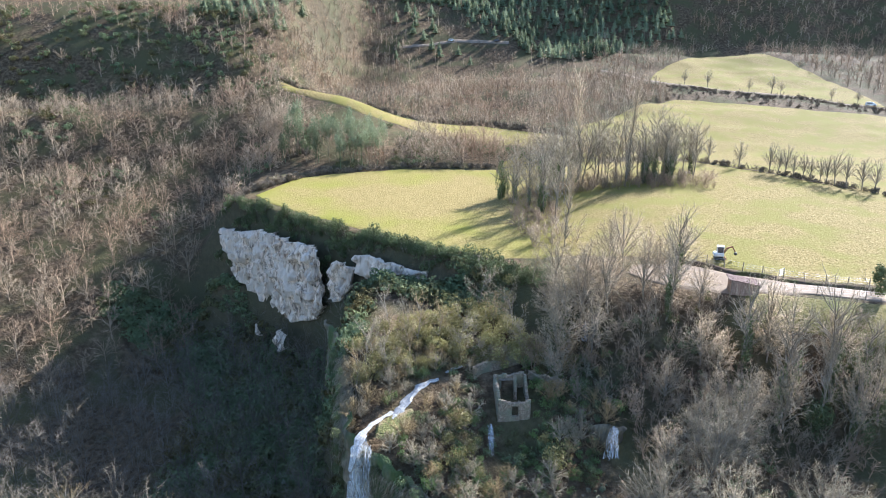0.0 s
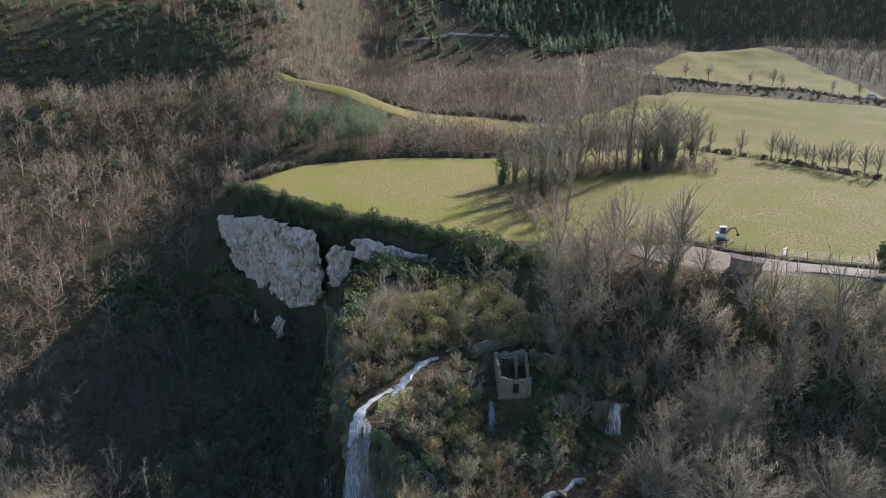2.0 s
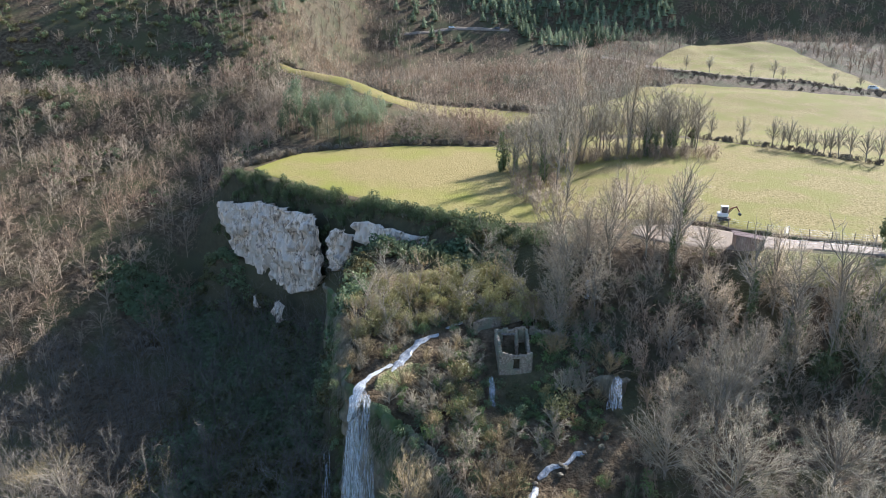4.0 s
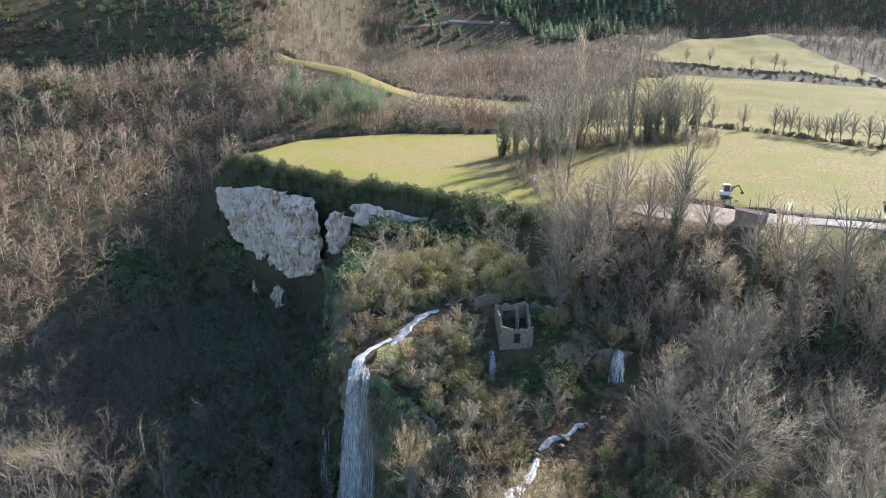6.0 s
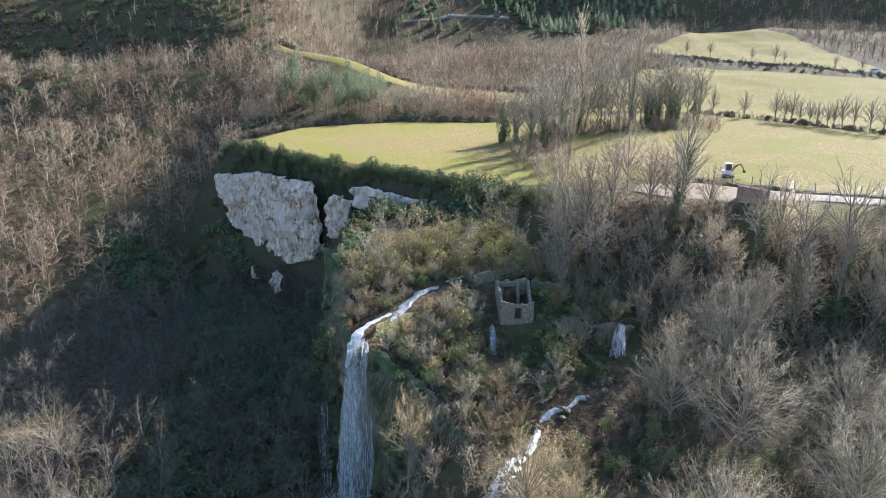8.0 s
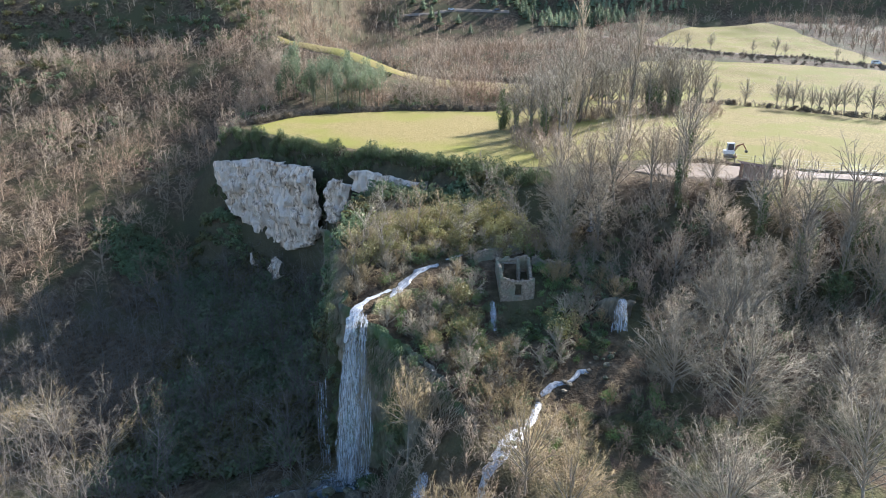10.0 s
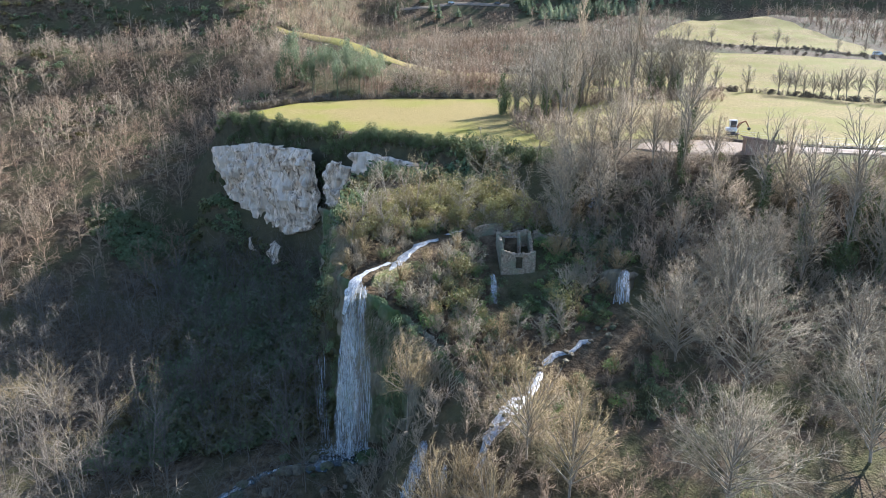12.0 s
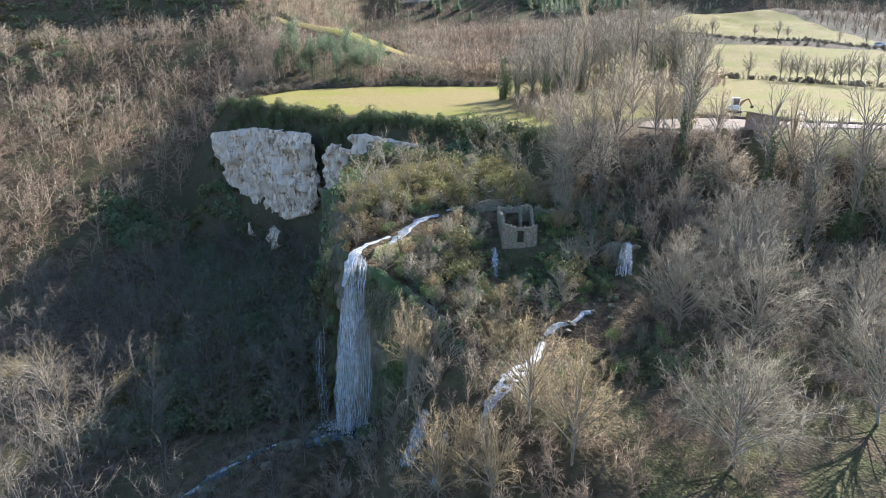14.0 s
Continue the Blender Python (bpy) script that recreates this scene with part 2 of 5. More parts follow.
def north(x, y):
    """The upper land: the west hill, the plateau with its fields, and the hills behind."""
    west = np.interp(y, [-100, 90, 150, 166, 195, 221, 246, 260, 272, 285, 298, 322, 345, 420, 700, 1400], [-14, -11, -5, 6, 20, 31, 41, 51, 61, 64, 67, 91, 104, 132, 240, 330])
    middle = np.interp(y, [100, 140, 207, 221, 250, 266, 290, 320, 370, 400, 452, 520, 700, 1400], [36, 39.3, 45, 46.3, 58, 61, 64, 65, 67, 74, 97, 132, 215, 330])
    centre = np.interp(y, [90, 140, 221, 250, 280, 335, 370, 400, 452, 520, 700, 1400], [37, 40.5, 46, 50, 54, 61, 65, 73, 95, 132, 215, 330])
    east = np.interp(y, [60, 100, 120, 140, 235, 300, 331, 374, 420, 440, 468, 530, 700, 1400], [40, 42.5, 44, 45.3, 50.2, 60.5, 65.5, 72, 81, 87, 93, 152, 275, 340])
    bend = 10 * smooth(205, 260, y)
    a = smooth(-86 - bend, -60 + bend, x)
    b = smooth(-45, 10, x)
    c = smooth(12, 60 + 40 * smooth(220, 300, y), x)
    z = west + (middle - west) * a
    z = z + (centre - z) * b
    spur = 9.5 * np.exp(-((y - 297 + 0.3 * (x + 80)) / 15) ** 2) * smooth(-128, -100, x) * (1 - smooth(-75, 0, x))
    return z + (east - z) * c + spur


def rim(x):
    """Where, for each x, the plateau breaks off."""
    return np.interp(x, [-120, -90, -66, -45, -27, -2, 14, 30, 50, 70, 110, 250], [216, 203, 187, 169, 154.8, 136.2, 125, 113, 104, 99, 92, 80])


def brink(y):
    """Where, for each y, the tufa terrace breaks off into the gorge."""
    return np.interp(y, [-50, 30, 48, 58, 66, 72, 77, 79.5, 81.5, 85, 95, 110, 125, 140, 152, 165, 178], [30, 26, 18, 10, 4, 0, -4, -7.5, -13, -14.5, -15, -17.5, -18, -18, -24, -42, -66])


def terrace(x, y):
    z = np.interp(y, [-50, 25, 55, 70, 80, 86, 95, 110, 140], [12, 16, 19, 21.3, 24, 26.6, 29.5, 33, 34])
    z = z - np.clip((-12 - x) * 0.42, 0, 16) + 0.06 * np.clip(x - 20, 0, 60)
    z = z - 2.2 * np.exp(-(((x - 14) / 9) ** 2 + ((y - 66) / 7) ** 2))
    return z - 2.6 * np.exp(-(((x - 11) / 5) ** 2 + ((y - 83.5) / 3.6) ** 2))


def gorge(x, y):
    z = np.interp(x, [-220, -80, -50, -26, -8, 20, 80], [-6, -11, -6, -0.5, 2, 5, 12])
    z = z + np.interp(y, [40, 75, 110, 150, 180], [-6, 0, 1, 6, 12]) * smooth(-110, -60, x)
    west = np.interp(y, [-100, 90, 150, 166, 195, 221], [-14, -11, -5, 6, 20, 31])
    return np.where(x < -60, z + (west - z) * smooth(-60, -105, x), z)


def land(x, y):
    x, y = np.asarray(x, float), np.asarray(y, float)
    rough = ripple(x, y, 23, 1) * 0.9 + ripple(x, y, 9, 2) * 0.35
    u = x - brink(y) - ripple(x, y, 7, 3) * np.interp(y, [70, 76, 88, 96], [1.2, 0.2, 0.2, 1.4])
    wide = np.interp(y, [40, 60, 70, 75, 92, 104, 150], [34, 26, 12, 2.5, 3.0, 9, 12])
    low = gorge(x, y)
    low = low + (terrace(x, y) - low) * smooth(-1, 0, u / wide) + rough * 0.6
    s = y - rim(x) + ripple(x, y, 11, 4) * 1.0
    fall = np.interp(x, [-110, -70, -5, 14, 30, 70], [30, 4, 4, 14, 20, 24])
    top = north(x, y) + rough * smooth(225, 260, y + 0.35 * np.clip(-60 - x, 0, 400))
    top = top + (ripple(x, y, 60, 5) * 5 + ripple(x, y, 26, 6) * 2) * smooth(250, 340, y) * (1 - 0.85 * smooth(80, 130, x) * (1 - smooth(410, 460, y)))
    return low + (top - low) * smooth(-1, 0, s / fall)
# ---------------------------------------------------------------- meshes from plain arrays
def tri_mesh(name, V, F, material, flat=True):
    V, F = np.asarray(V, np.float32), np.asarray(F, np.int32)
    me = bpy.data.meshes.new(name)
    me.vertices.add(len(V))
    me.vertices.foreach_set("co", V.ravel())
    k = F.shape[1]
    me.loops.add(F.size)
    me.loops.foreach_set("vertex_index", F.ravel())
    me.polygons.add(len(F))
    me.polygons.foreach_set("loop_start", np.arange(0, F.size, k, dtype=np.int32))
    me.polygons.foreach_set("loop_total", np.full(len(F), k, np.int32))
    if not flat:
        me.polygons.foreach_set("use_smooth", np.ones(len(F), bool))
    me.update(calc_edges=True)
    me.validate()
    if material:
        me.materials.append(material)
    return me


def grid_faces(n, m):
    i = np.arange(n * m).reshape(n, m)
    return np.stack([i[:-1, :-1], i[:-1, 1:], i[1:, 1:], i[1:, :-1]], -1).reshape(-1, 4)


def steps(knots, gaps):
    """Coordinates that run through the knots with the given spacing in each stretch."""
    out = [knots[0]]
    for a, b, g in zip(knots[:-1], knots[1:], gaps):
        out += list(np.linspace(a, b, max(2, int(round((b - a) / g)) + 1))[1:])
    return np.array(out)


# ---------------------------------------------------------------- the ground, one sheet to the horizon
GX = steps([-1600, -500, -230, -90, -20, 40, 90, 260, 600, 1600], [110, 18, 3.2, 1.2, 0.9, 1.5, 3.2, 14, 110])
GY = steps([-600, 10, 45, 100, 180, 260, 460, 800, 2200], [60, 3.5, 0.9, 1.1, 1.7, 4, 15, 110])
mx, my = np.meshgrid(GX, GY)
ground_verts = np.stack([mx, my, land(mx, my)], -1).reshape(-1, 3)
ground = new("ground", tri_mesh("ground", ground_verts, grid_faces(len(GY), len(GX)), LITTER, flat=False))
tagged(ground, "wooded valley ground of brown leaf litter and moss", "ground", kind="structure")


def patch(name, near, far, material, label, category="field", rows=60, cols=90, lift=0.13, kind="structure"):
    """A sheet laid on the ground between a near and a far edge, both polylines running the same way."""
    def along(line, n):
        p = np.array(line, float)
        d = np.r_[0, np.cumsum(np.hypot(*np.diff(p, axis=0).T))]
        s = np.linspace(0, d[-1], n)
        return np.stack([np.interp(s, d, p[:, 0]), np.interp(s, d, p[:, 1])], -1)
    a, b = along(near, cols), along(far, cols)
    v = np.linspace(0, 1, rows)[:, None, None]
    p = a[None] * (1 - v) + b[None] * v
    wob = np.stack([ripple(p[..., 0], p[..., 1], 5, 21), ripple(p[..., 0], p[..., 1], 5, 22)], -1)
    edge = (np.minimum(v, 1 - v) < 0.02).astype(float)
    p = p + wob * edge * 0.6
    z = land(p[..., 0], p[..., 1]) + lift
    z[0], z[-1] = z[0] - lift - 0.25, z[-1] - lift - 0.25
    z[:, 0], z[:, -1] = z[:, 0] - lift - 0.25, z[:, -1] - lift - 0.25
    V = np.concatenate([p, z[..., None]], -1).reshape(-1, 3)
    ob = new(name, tri_mesh(name, V, grid_faces(rows, cols), material, flat=False))
    return tagged(ob, label, category, kind=kind)


def inside(x, y, ring):
    """Whether each point lies within the ring of corners."""
    hit = np.zeros(np.shape(x), bool)
    for (ax, ay), (bx, by) in zip(ring, ring[1:] + ring[:1]):
        if ay != by:
            hit ^= ((ay > y) != (by > y)) & (x < (bx - ax) * (y - ay) / (by - ay) + ax)
    return hit


MIDDLE_NEAR, MIDDLE_FAR = [(52, 245), (75, 232), (90, 218), (105, 200), (114, 184), (123, 170), (150, 148), (220, 140)], [(57, 284), (86, 306), (122, 335), (149, 326), (173, 307), (210, 296), (250, 270), (300, 250)]
UPPER_NEAR, UPPER_FAR = [(125, 391), (137, 375), (163, 359), (187, 345), (207, 326), (222, 317)], [(136, 413), (182, 462), (209, 469), (232, 434), (232, 384), (226, 330)]
STRIP_NEAR, STRIP_FAR = [(-72, 290), (-48, 277), (-35, 270), (-15.6, 266), (9, 265), (34, 250), (46, 236)], [(-78, 303), (-56, 297), (-38, 292), (-12, 297), (18, 302), (41, 279), (54, 263)]
OPEN_LAND = [near + far[::-1] for near, far in ((MIDDLE_NEAR, MIDDLE_FAR), (UPPER_NEAR, UPPER_FAR), (STRIP_NEAR, STRIP_FAR))]


def wooded(x, y):
    """Clear of the open pastures."""
    return ~(inside(x, y, OPEN_LAND[0]) | inside(x, y, OPEN_LAND[1]) | inside(x, y, OPEN_LAND[2]))


patch("field", [(-58, 188), (-52, 180), (-43, 171.5), (-27, 158.5), (-5, 141.8), (10, 131.5), (27, 130)], [(-50, 207), (-38, 214), (-17, 221), (2, 222), (19, 221), (20, 200)], LUSH, "bright green meadow on the cliff top")
patch("field", [(22, 132), (40, 124), (50, 118.6), (56, 112.4), (64, 108), (78, 103.8), (122, 96.4), (175, 88)], [(30, 190), (46, 212), (70, 222), (88, 219), (104, 201), (113, 185), (150, 150)], GRASS, "straw-yellow winter pasture beside the lane")
patch("field", MIDDLE_NEAR, MIDDLE_FAR, GRASS, "sloping green pasture between two hedgerows")
patch("field", UPPER_NEAR, UPPER_FAR, GRASS, "upper pasture under the wooded hill")
patch("field", STRIP_NEAR, STRIP_FAR, GRASS, "narrow strip of meadow along the ridge", rows=24)
LANE_FAR = [(38, 121), (47, 118.6), (50, 116.4), (55, 111), (63, 106.6), (77, 102.3), (122, 95), (182, 85)]
patch("road", [(36, 117), (40, 110), (44, 106), (50, 102.8), (57, 101.8), (64, 101.2), (75, 98), (120, 90), (180, 80)], LANE_FAR, GRAVEL, "pale gravel lane along the field fence", "road", rows=14, cols=150, lift=0.17)
patch("verge", [(50, 96), (60, 93), (76, 86), (110, 76), (160, 60)], [(52, 103), (62, 100.6), (76, 97.2), (120, 89), (180, 79)], VERGE, "rough grass bank below the lane", "grass", rows=26, lift=0.1)
# ---------------------------------------------------------------- trees
def unit(v):
    return v / max(1e-9, np.linalg.norm(v))


def tubes(segs, k):
    """Tapered k-sided limbs from rows of start, end, and the two radii; a limb that ends in nothing becomes a spike."""
    S = np.array(segs, float).reshape(-1, 8)
    a, b, ra, rb = S[:, :3], S[:, 3:6], S[:, 6], S[:, 7]
    d = b - a
    d /= np.maximum(np.linalg.norm(d, axis=1), 1e-9)[:, None]
    ref = np.where(np.abs(d[:, 2:]) > 0.9, [[1.0, 0, 0]], [[0, 0, 1.0]])
    u = np.cross(d, ref)
    u /= np.linalg.norm(u, axis=1)[:, None]
    w = np.cross(d, u)
    ang = np.arange(k) * 2 * np.pi / k
    ring = np.cos(ang)[None, :, None] * u[:, None] + np.sin(ang)[None, :, None] * w[:, None]
    n = len(S)
    low = a[:, None] + ring * ra[:, None, None]
    j = np.arange(k)
    if np.all(rb <= 0):
        V = np.concatenate([low, b[:, None]], 1).reshape(-1, 3)
        f = np.stack([j, (j + 1) % k, np.full(k, k)], -1)
        F = (np.arange(n)[:, None, None] * (k + 1) + f[None]).reshape(-1, 3)
    else:
        V = np.concatenate([low, b[:, None] + ring * rb[:, None, None]], 1).reshape(-1, 3)
        f = np.concatenate([np.stack([j, (j + 1) % k, (j + 1) % k + k], -1), np.stack([j, (j + 1) % k + k, j + k], -1)])
        F = (np.arange(n)[:, None, None] * (2 * k) + f[None]).reshape(-1, 3)
    return V, F


def join(pieces):
    V, F, at = [], [], 0
    for v, f in pieces:
        if len(v):
            V.append(v)
            F.append(f + at)
            at += len(v)
    return np.concatenate(V), np.concatenate(F)


def grow(seed, height, radius, counts, spread=50, rise=0.12, stems=1, lean=8, shrink=0.6, bare=0.3, twig=0.03, wobble=0.16, taper_crown=0.0, coarse=False):
    """A bare tree: thick limbs (start, end, radii) and thin twigs, by repeated forking."""
    rng = np.random.default_rng(seed)
    thick, thin = [], []

    def fork(p, d, length, r, level):
        last = level == len(counts)
        n = (1 if coarse else 2) if last else ((3 if coarse else 6) if level == 0 else (2 if coarse else 3))
        q, path = p, [p]
        for i in range(n):
            d = unit(d + rng.normal(0, wobble, 3) * (0.5 if level == 0 else 1) + np.array([0, 0, rise if level else 0.1]))
            q = q + d * length / n
            path.append(q)
        for i in range(n):
            r0, r1 = r * (1 - 0.75 * i / n), r * (1 - 0.75 * (i + 1) / n)
            if last and i == n - 1:
                r1 = 0
            (thin if last or r < twig * 2.2 else thick).append([*path[i], *path[i + 1], r0, r1])
        if last:
            return
        for c in range(counts[level]):
            t = (bare if level == 0 else 0.18) + (1 - (bare if level == 0 else 0.18)) * (c + rng.random()) / counts[level]
            i = min(n - 1, int(t * n))
            base = path[i] + (path[i + 1] - path[i]) * (t * n - i)
            axis = unit(path[i + 1] - path[i])
            side = unit(np.cross(axis, rng.normal(0, 1, 3)))
            a = radians(spread * (0.65 + 0.6 * rng.random()))
            size = length * shrink * (0.7 + 0.5 * rng.random()) * (1 - taper_crown * t if level == 0 else 1 - 0.35 * t)
            fork(base, unit(axis * math.cos(a) + side * math.sin(a)), size, max(twig, r * (0.62 - 0.28 * t)), level + 1)

    for s in range(stems):
        turn = rng.random() * 6.283
        a = radians(lean * (0.4 + rng.random()) if stems > 1 else lean * rng.random())
        d = np.array([math.sin(a) * math.cos(turn), math.sin(a) * math.sin(turn), math.cos(a)])
        fork(np.array([0.25 * math.cos(turn) * (stems > 1), 0.25 * math.sin(turn) * (stems > 1), -0.4]), d, height * (0.82 + 0.25 * rng.random()), radius, 0)
    return thick, thin


def round_tree(seed, height, width, limbs, subs, tips, r, low=0.10, flat=0.0):
    """A bare tree with a full round crown: limbs curve out to a dome and carry ever finer twigs that point outwards."""
    rng = np.random.default_rng(seed)
    centre, radii = np.array([0, 0, height * 0.52]), np.array([width, width, height * 0.48])
    lean = rng.normal(0, 0.06, 2) * height
    top = np.array([lean[0], lean[1], height * 0.72])
    thick = [[0, 0, -0.5, *(top * 0.4), r * 13, r * 9], [*(top * 0.4), *top, r * 9, r * 3]]
    thin = []
    for i in range(limbs):
        z = -0.3 * (1 - flat) + (1.28 + 0.3 * flat) * (i + 0.5) / limbs
        a = i * 2.4 + rng.normal(0, 0.35)
        flatten = math.sqrt(max(0.0, 1 - min(0.98, z) ** 2))
        aim = np.array([math.cos(a) * flatten, math.sin(a) * flatten, min(0.98, z)])
        tip = centre + aim * radii * rng.uniform(0.72, 0.98)
        base = top * (low + (0.62 - low) * (i + rng.random()) / limbs)
        bend = base * 0.5 + tip * 0.5 + np.array([0, 0, 0.08 * height * (1 - abs(z))]) + rng.normal(0, 0.13, 3) * width
        path = [base * (1 - t) ** 2 + 2 * bend * t * (1 - t) + tip * t * t for t in (0, 0.25, 0.5, 0.75, 1)]
        for k in range(4):
            thick.append([*path[k], *path[k + 1], r * (5.2 - 1.0 * k), r * (4.2 - 1.0 * k)])
        for j in range(subs):
            t = 0.22 + 0.78 * (j + rng.random()) / subs
            p = base * (1 - t) ** 2 + 2 * bend * t * (1 - t) + tip * t * t
            out = unit((p - centre * 0.8) / radii)
            d = unit(out * 0.5 + unit(tip - base) * 0.25 + np.array([0, 0, 0.08]) + rng.normal(0, 0.62, 3))
            ln = width * rng.uniform(0.25, 0.6) * (1.15 - 0.6 * t)
            m = p + d * ln * 0.5
            d2 = unit(d + rng.normal(0, 0.26, 3) + out * 0.2)
            e = m + d2 * ln * 0.5
            thin.append([*p, *m, r * 1.9, r * 1.4])
            thin.append([*m, *e, r * 1.4, 0])
            for q in range(tips):
                w = 0.15 + 0.8 * (q + rng.random()) / tips
                s = p + (m - p) * w * 2 if w < 0.5 else m + (e - m) * (w * 2 - 1)
                f = unit(d2 * 0.6 + out * 0.3 + np.array([0, 0, 0.02]) + rng.normal(0, 0.66, 3))
                thin.append([*s, *(s + f * width * rng.uniform(0.07, 0.2)), r, 0])
    return thick, thin


def wood(thick, sides=5):
    return tubes(thick, sides)


def twigs(thin):
    S = np.array(thin, float).reshape(-1, 8)
    ends = S[:, 7] <= 0
    return join([tubes(S[ends], 3), tubes(S[~ends], 3) if (~ends).any() else (np.zeros((0, 3)), None)])


def leaves(seed, n, centre, size, leaf, hollow=0.5, lumps=7):
    """A clump of small folded leaves: an uneven crown of several lumps, thinner inside."""
    rng = np.random.default_rng(seed)
    c = rng.normal(0, 1, (lumps, 3))
    c = c / np.linalg.norm(c, axis=1)[:, None] * rng.uniform(0.25, 0.75, (lumps, 1))
    which = rng.integers(0, lumps, n)
    d = rng.normal(0, 1, (n, 3))
    d /= np.linalg.norm(d, axis=1)[:, None]
    rad = (hollow + (1 - hollow) * rng.random(n) ** 0.6)[:, None] * rng.uniform(0.3, 0.62, (lumps, 1))[which]
    p = (c[which] + d * rad) * np.array(size) + np.array(centre)
    u = np.cross(d, rng.normal(0, 1, (n, 3)))
    u /= np.linalg.norm(u, axis=1)[:, None]
    nrm = d + rng.normal(0, 0.6, (n, 3))
    w = np.cross(u, nrm)
    w /= np.linalg.norm(w, axis=1)[:, None]
    s = leaf * rng.uniform(0.6, 1.4, (n, 1))
    V = np.stack([p - u * s * 0.5, p + w * s * 0.32, p + u * s * 0.6, p - w * s * 0.32], 1)
    V[:, 1] += d * s * 0.16
    V[:, 3] += d * s * 0.16
    i = np.arange(n)[:, None] * 4
    F = np.concatenate([i + [0, 1, 2], i + [0, 2, 3]])
    return V.reshape(-1, 3), F


def scatter(region, gap, seed, keep=1.0):
    """Uneven places about gap apart, within x0, x1, y0, y1."""
    rng = np.random.default_rng(seed)
    x0, x1, y0, y1 = region
    x, y = np.meshgrid(np.arange(x0, x1, gap), np.arange(y0, y1, gap * 0.87))
    x = x + gap / 2 * (np.arange(len(x)) % 2)[:, None]
    x, y = (v + rng.uniform(-0.42, 0.42, v.shape) * gap for v in (x, y))
    ok = rng.random(x.shape) < keep
    return x[ok], y[ok]


def spread_out(name, kinds, x, y, sizes, material, label, category, seed, sink=0.2, slant=0.0):
    """Many plants of a few kinds joined into one mesh, each turned and scaled, standing on the ground."""
    rng = np.random.default_rng(seed)
    z = land(x, y) - sink
    pieces = []
    for i in range(len(x)):
        V, F = kinds[rng.integers(len(kinds))]
        a, s = rng.random() * 6.283, rng.uniform(*sizes)
        co, si = math.cos(a) * s, math.sin(a) * s
        W = np.stack([V[:, 0] * co - V[:, 1] * si + x[i], V[:, 0] * si + V[:, 1] * co + y[i], V[:, 2] * s * rng.uniform(0.85, 1.2) + z[i]], -1)
        pieces.append((W, F))
    V, F = join(pieces)
    return tagged(new(name, tri_mesh(name, V, F, material)), label, category, kind="stuff")


def tree_kind(name, thick, thin, bark, twig_material, label, category="tree", extra=(), group=""):
    """A tree of trunk and crown, to be copied; extra: rows of part name, mesh arrays, material, label."""
    root = tagged(new(name), label, category, group)
    for part_name, (V, F), material, text in (("trunk", wood(thick), bark, ""), ("crown", twigs(thin), twig_material, ""), *extra):
        ob = new(part_name, tri_mesh(part_name, V, F, material))
        ob.parent = root
        if text:
            tagged(ob, text)
    return root


def plant(kinds, places, seed, sizes=(0.85, 1.15), sink=0.15):
    """Stand the kinds at the places; the first use of a kind is the kind itself."""
    rng = np.random.default_rng(seed)
    used = set()
    for i, (x, y) in enumerate(places):
        j = int(rng.integers(len(kinds))) if i >= len(kinds) else i
        m = Matrix.Translation((x, y, float(land(x, y)) - sink)) @ Matrix.Rotation(rng.random() * 6.283, 4, "Z") @ Matrix.Scale(rng.uniform(*sizes), 4)
        if j in used:
            ob = copy_thing(kinds[j], Matrix.Identity(4))
        else:
            ob = kinds[j]
            used.add(j)
        ob.matrix_basis = m
        tagged(ob, group=kinds[0].name.split(".")[0].replace("_", " ") + "s of the valley")


# the far and middle woods, past counting
def fuzz_tree(seed, height, width, limbs, per, r):
    """A small tree with a full round crown of fine twigs along its limbs."""
    rng = np.random.default_rng(seed)
    thick, spikes = [[0, 0, -0.4, 0, 0, height * 0.45, r * 4, r * 2.6], [0, 0, height * 0.45, rng.normal(0, 0.15), rng.normal(0, 0.15), height * 0.85, r * 2.6, r]], []
    for i in range(limbs):
        a, tz = i * 2.4 + rng.normal(0, 0.4), 0.22 + 0.8 * (i + rng.random()) / limbs
        rad = width * math.sqrt(max(0.05, 1 - ((tz - 0.5) / 0.53) ** 2)) * rng.uniform(0.7, 1.1)
        base = np.array([0, 0, height * rng.uniform(0.35, 0.7) * tz])
        tip = np.array([math.cos(a) * rad, math.sin(a) * rad, height * tz])
        bend = base * 0.45 + tip * 0.55 + np.array([0, 0, 0.03 * height]) + rng.normal(0, 0.06, 3) * height
        thick.append([*base, *bend, r * 1.4, r * 1.0])
        spikes.append([*bend, *tip, r, 0])
        d = unit(tip - bend)
        for j in range(per):
            w = 0.3 + 0.7 * (j + rng.random()) / per
            p = base + (bend - base) * w / 0.5 if w < 0.5 else bend + (tip - bend) * (w - 0.5) / 0.5
            e = unit(d * 0.5 + np.array([0, 0, 0.12]) + rng.normal(0, 0.62, 3))
            spikes.append([*p, *(p + e * height * 0.13 * rng.uniform(0.6, 1.4)), r * 0.9, 0])
    return join([tubes(thick, 3), tubes(spikes, 3)])


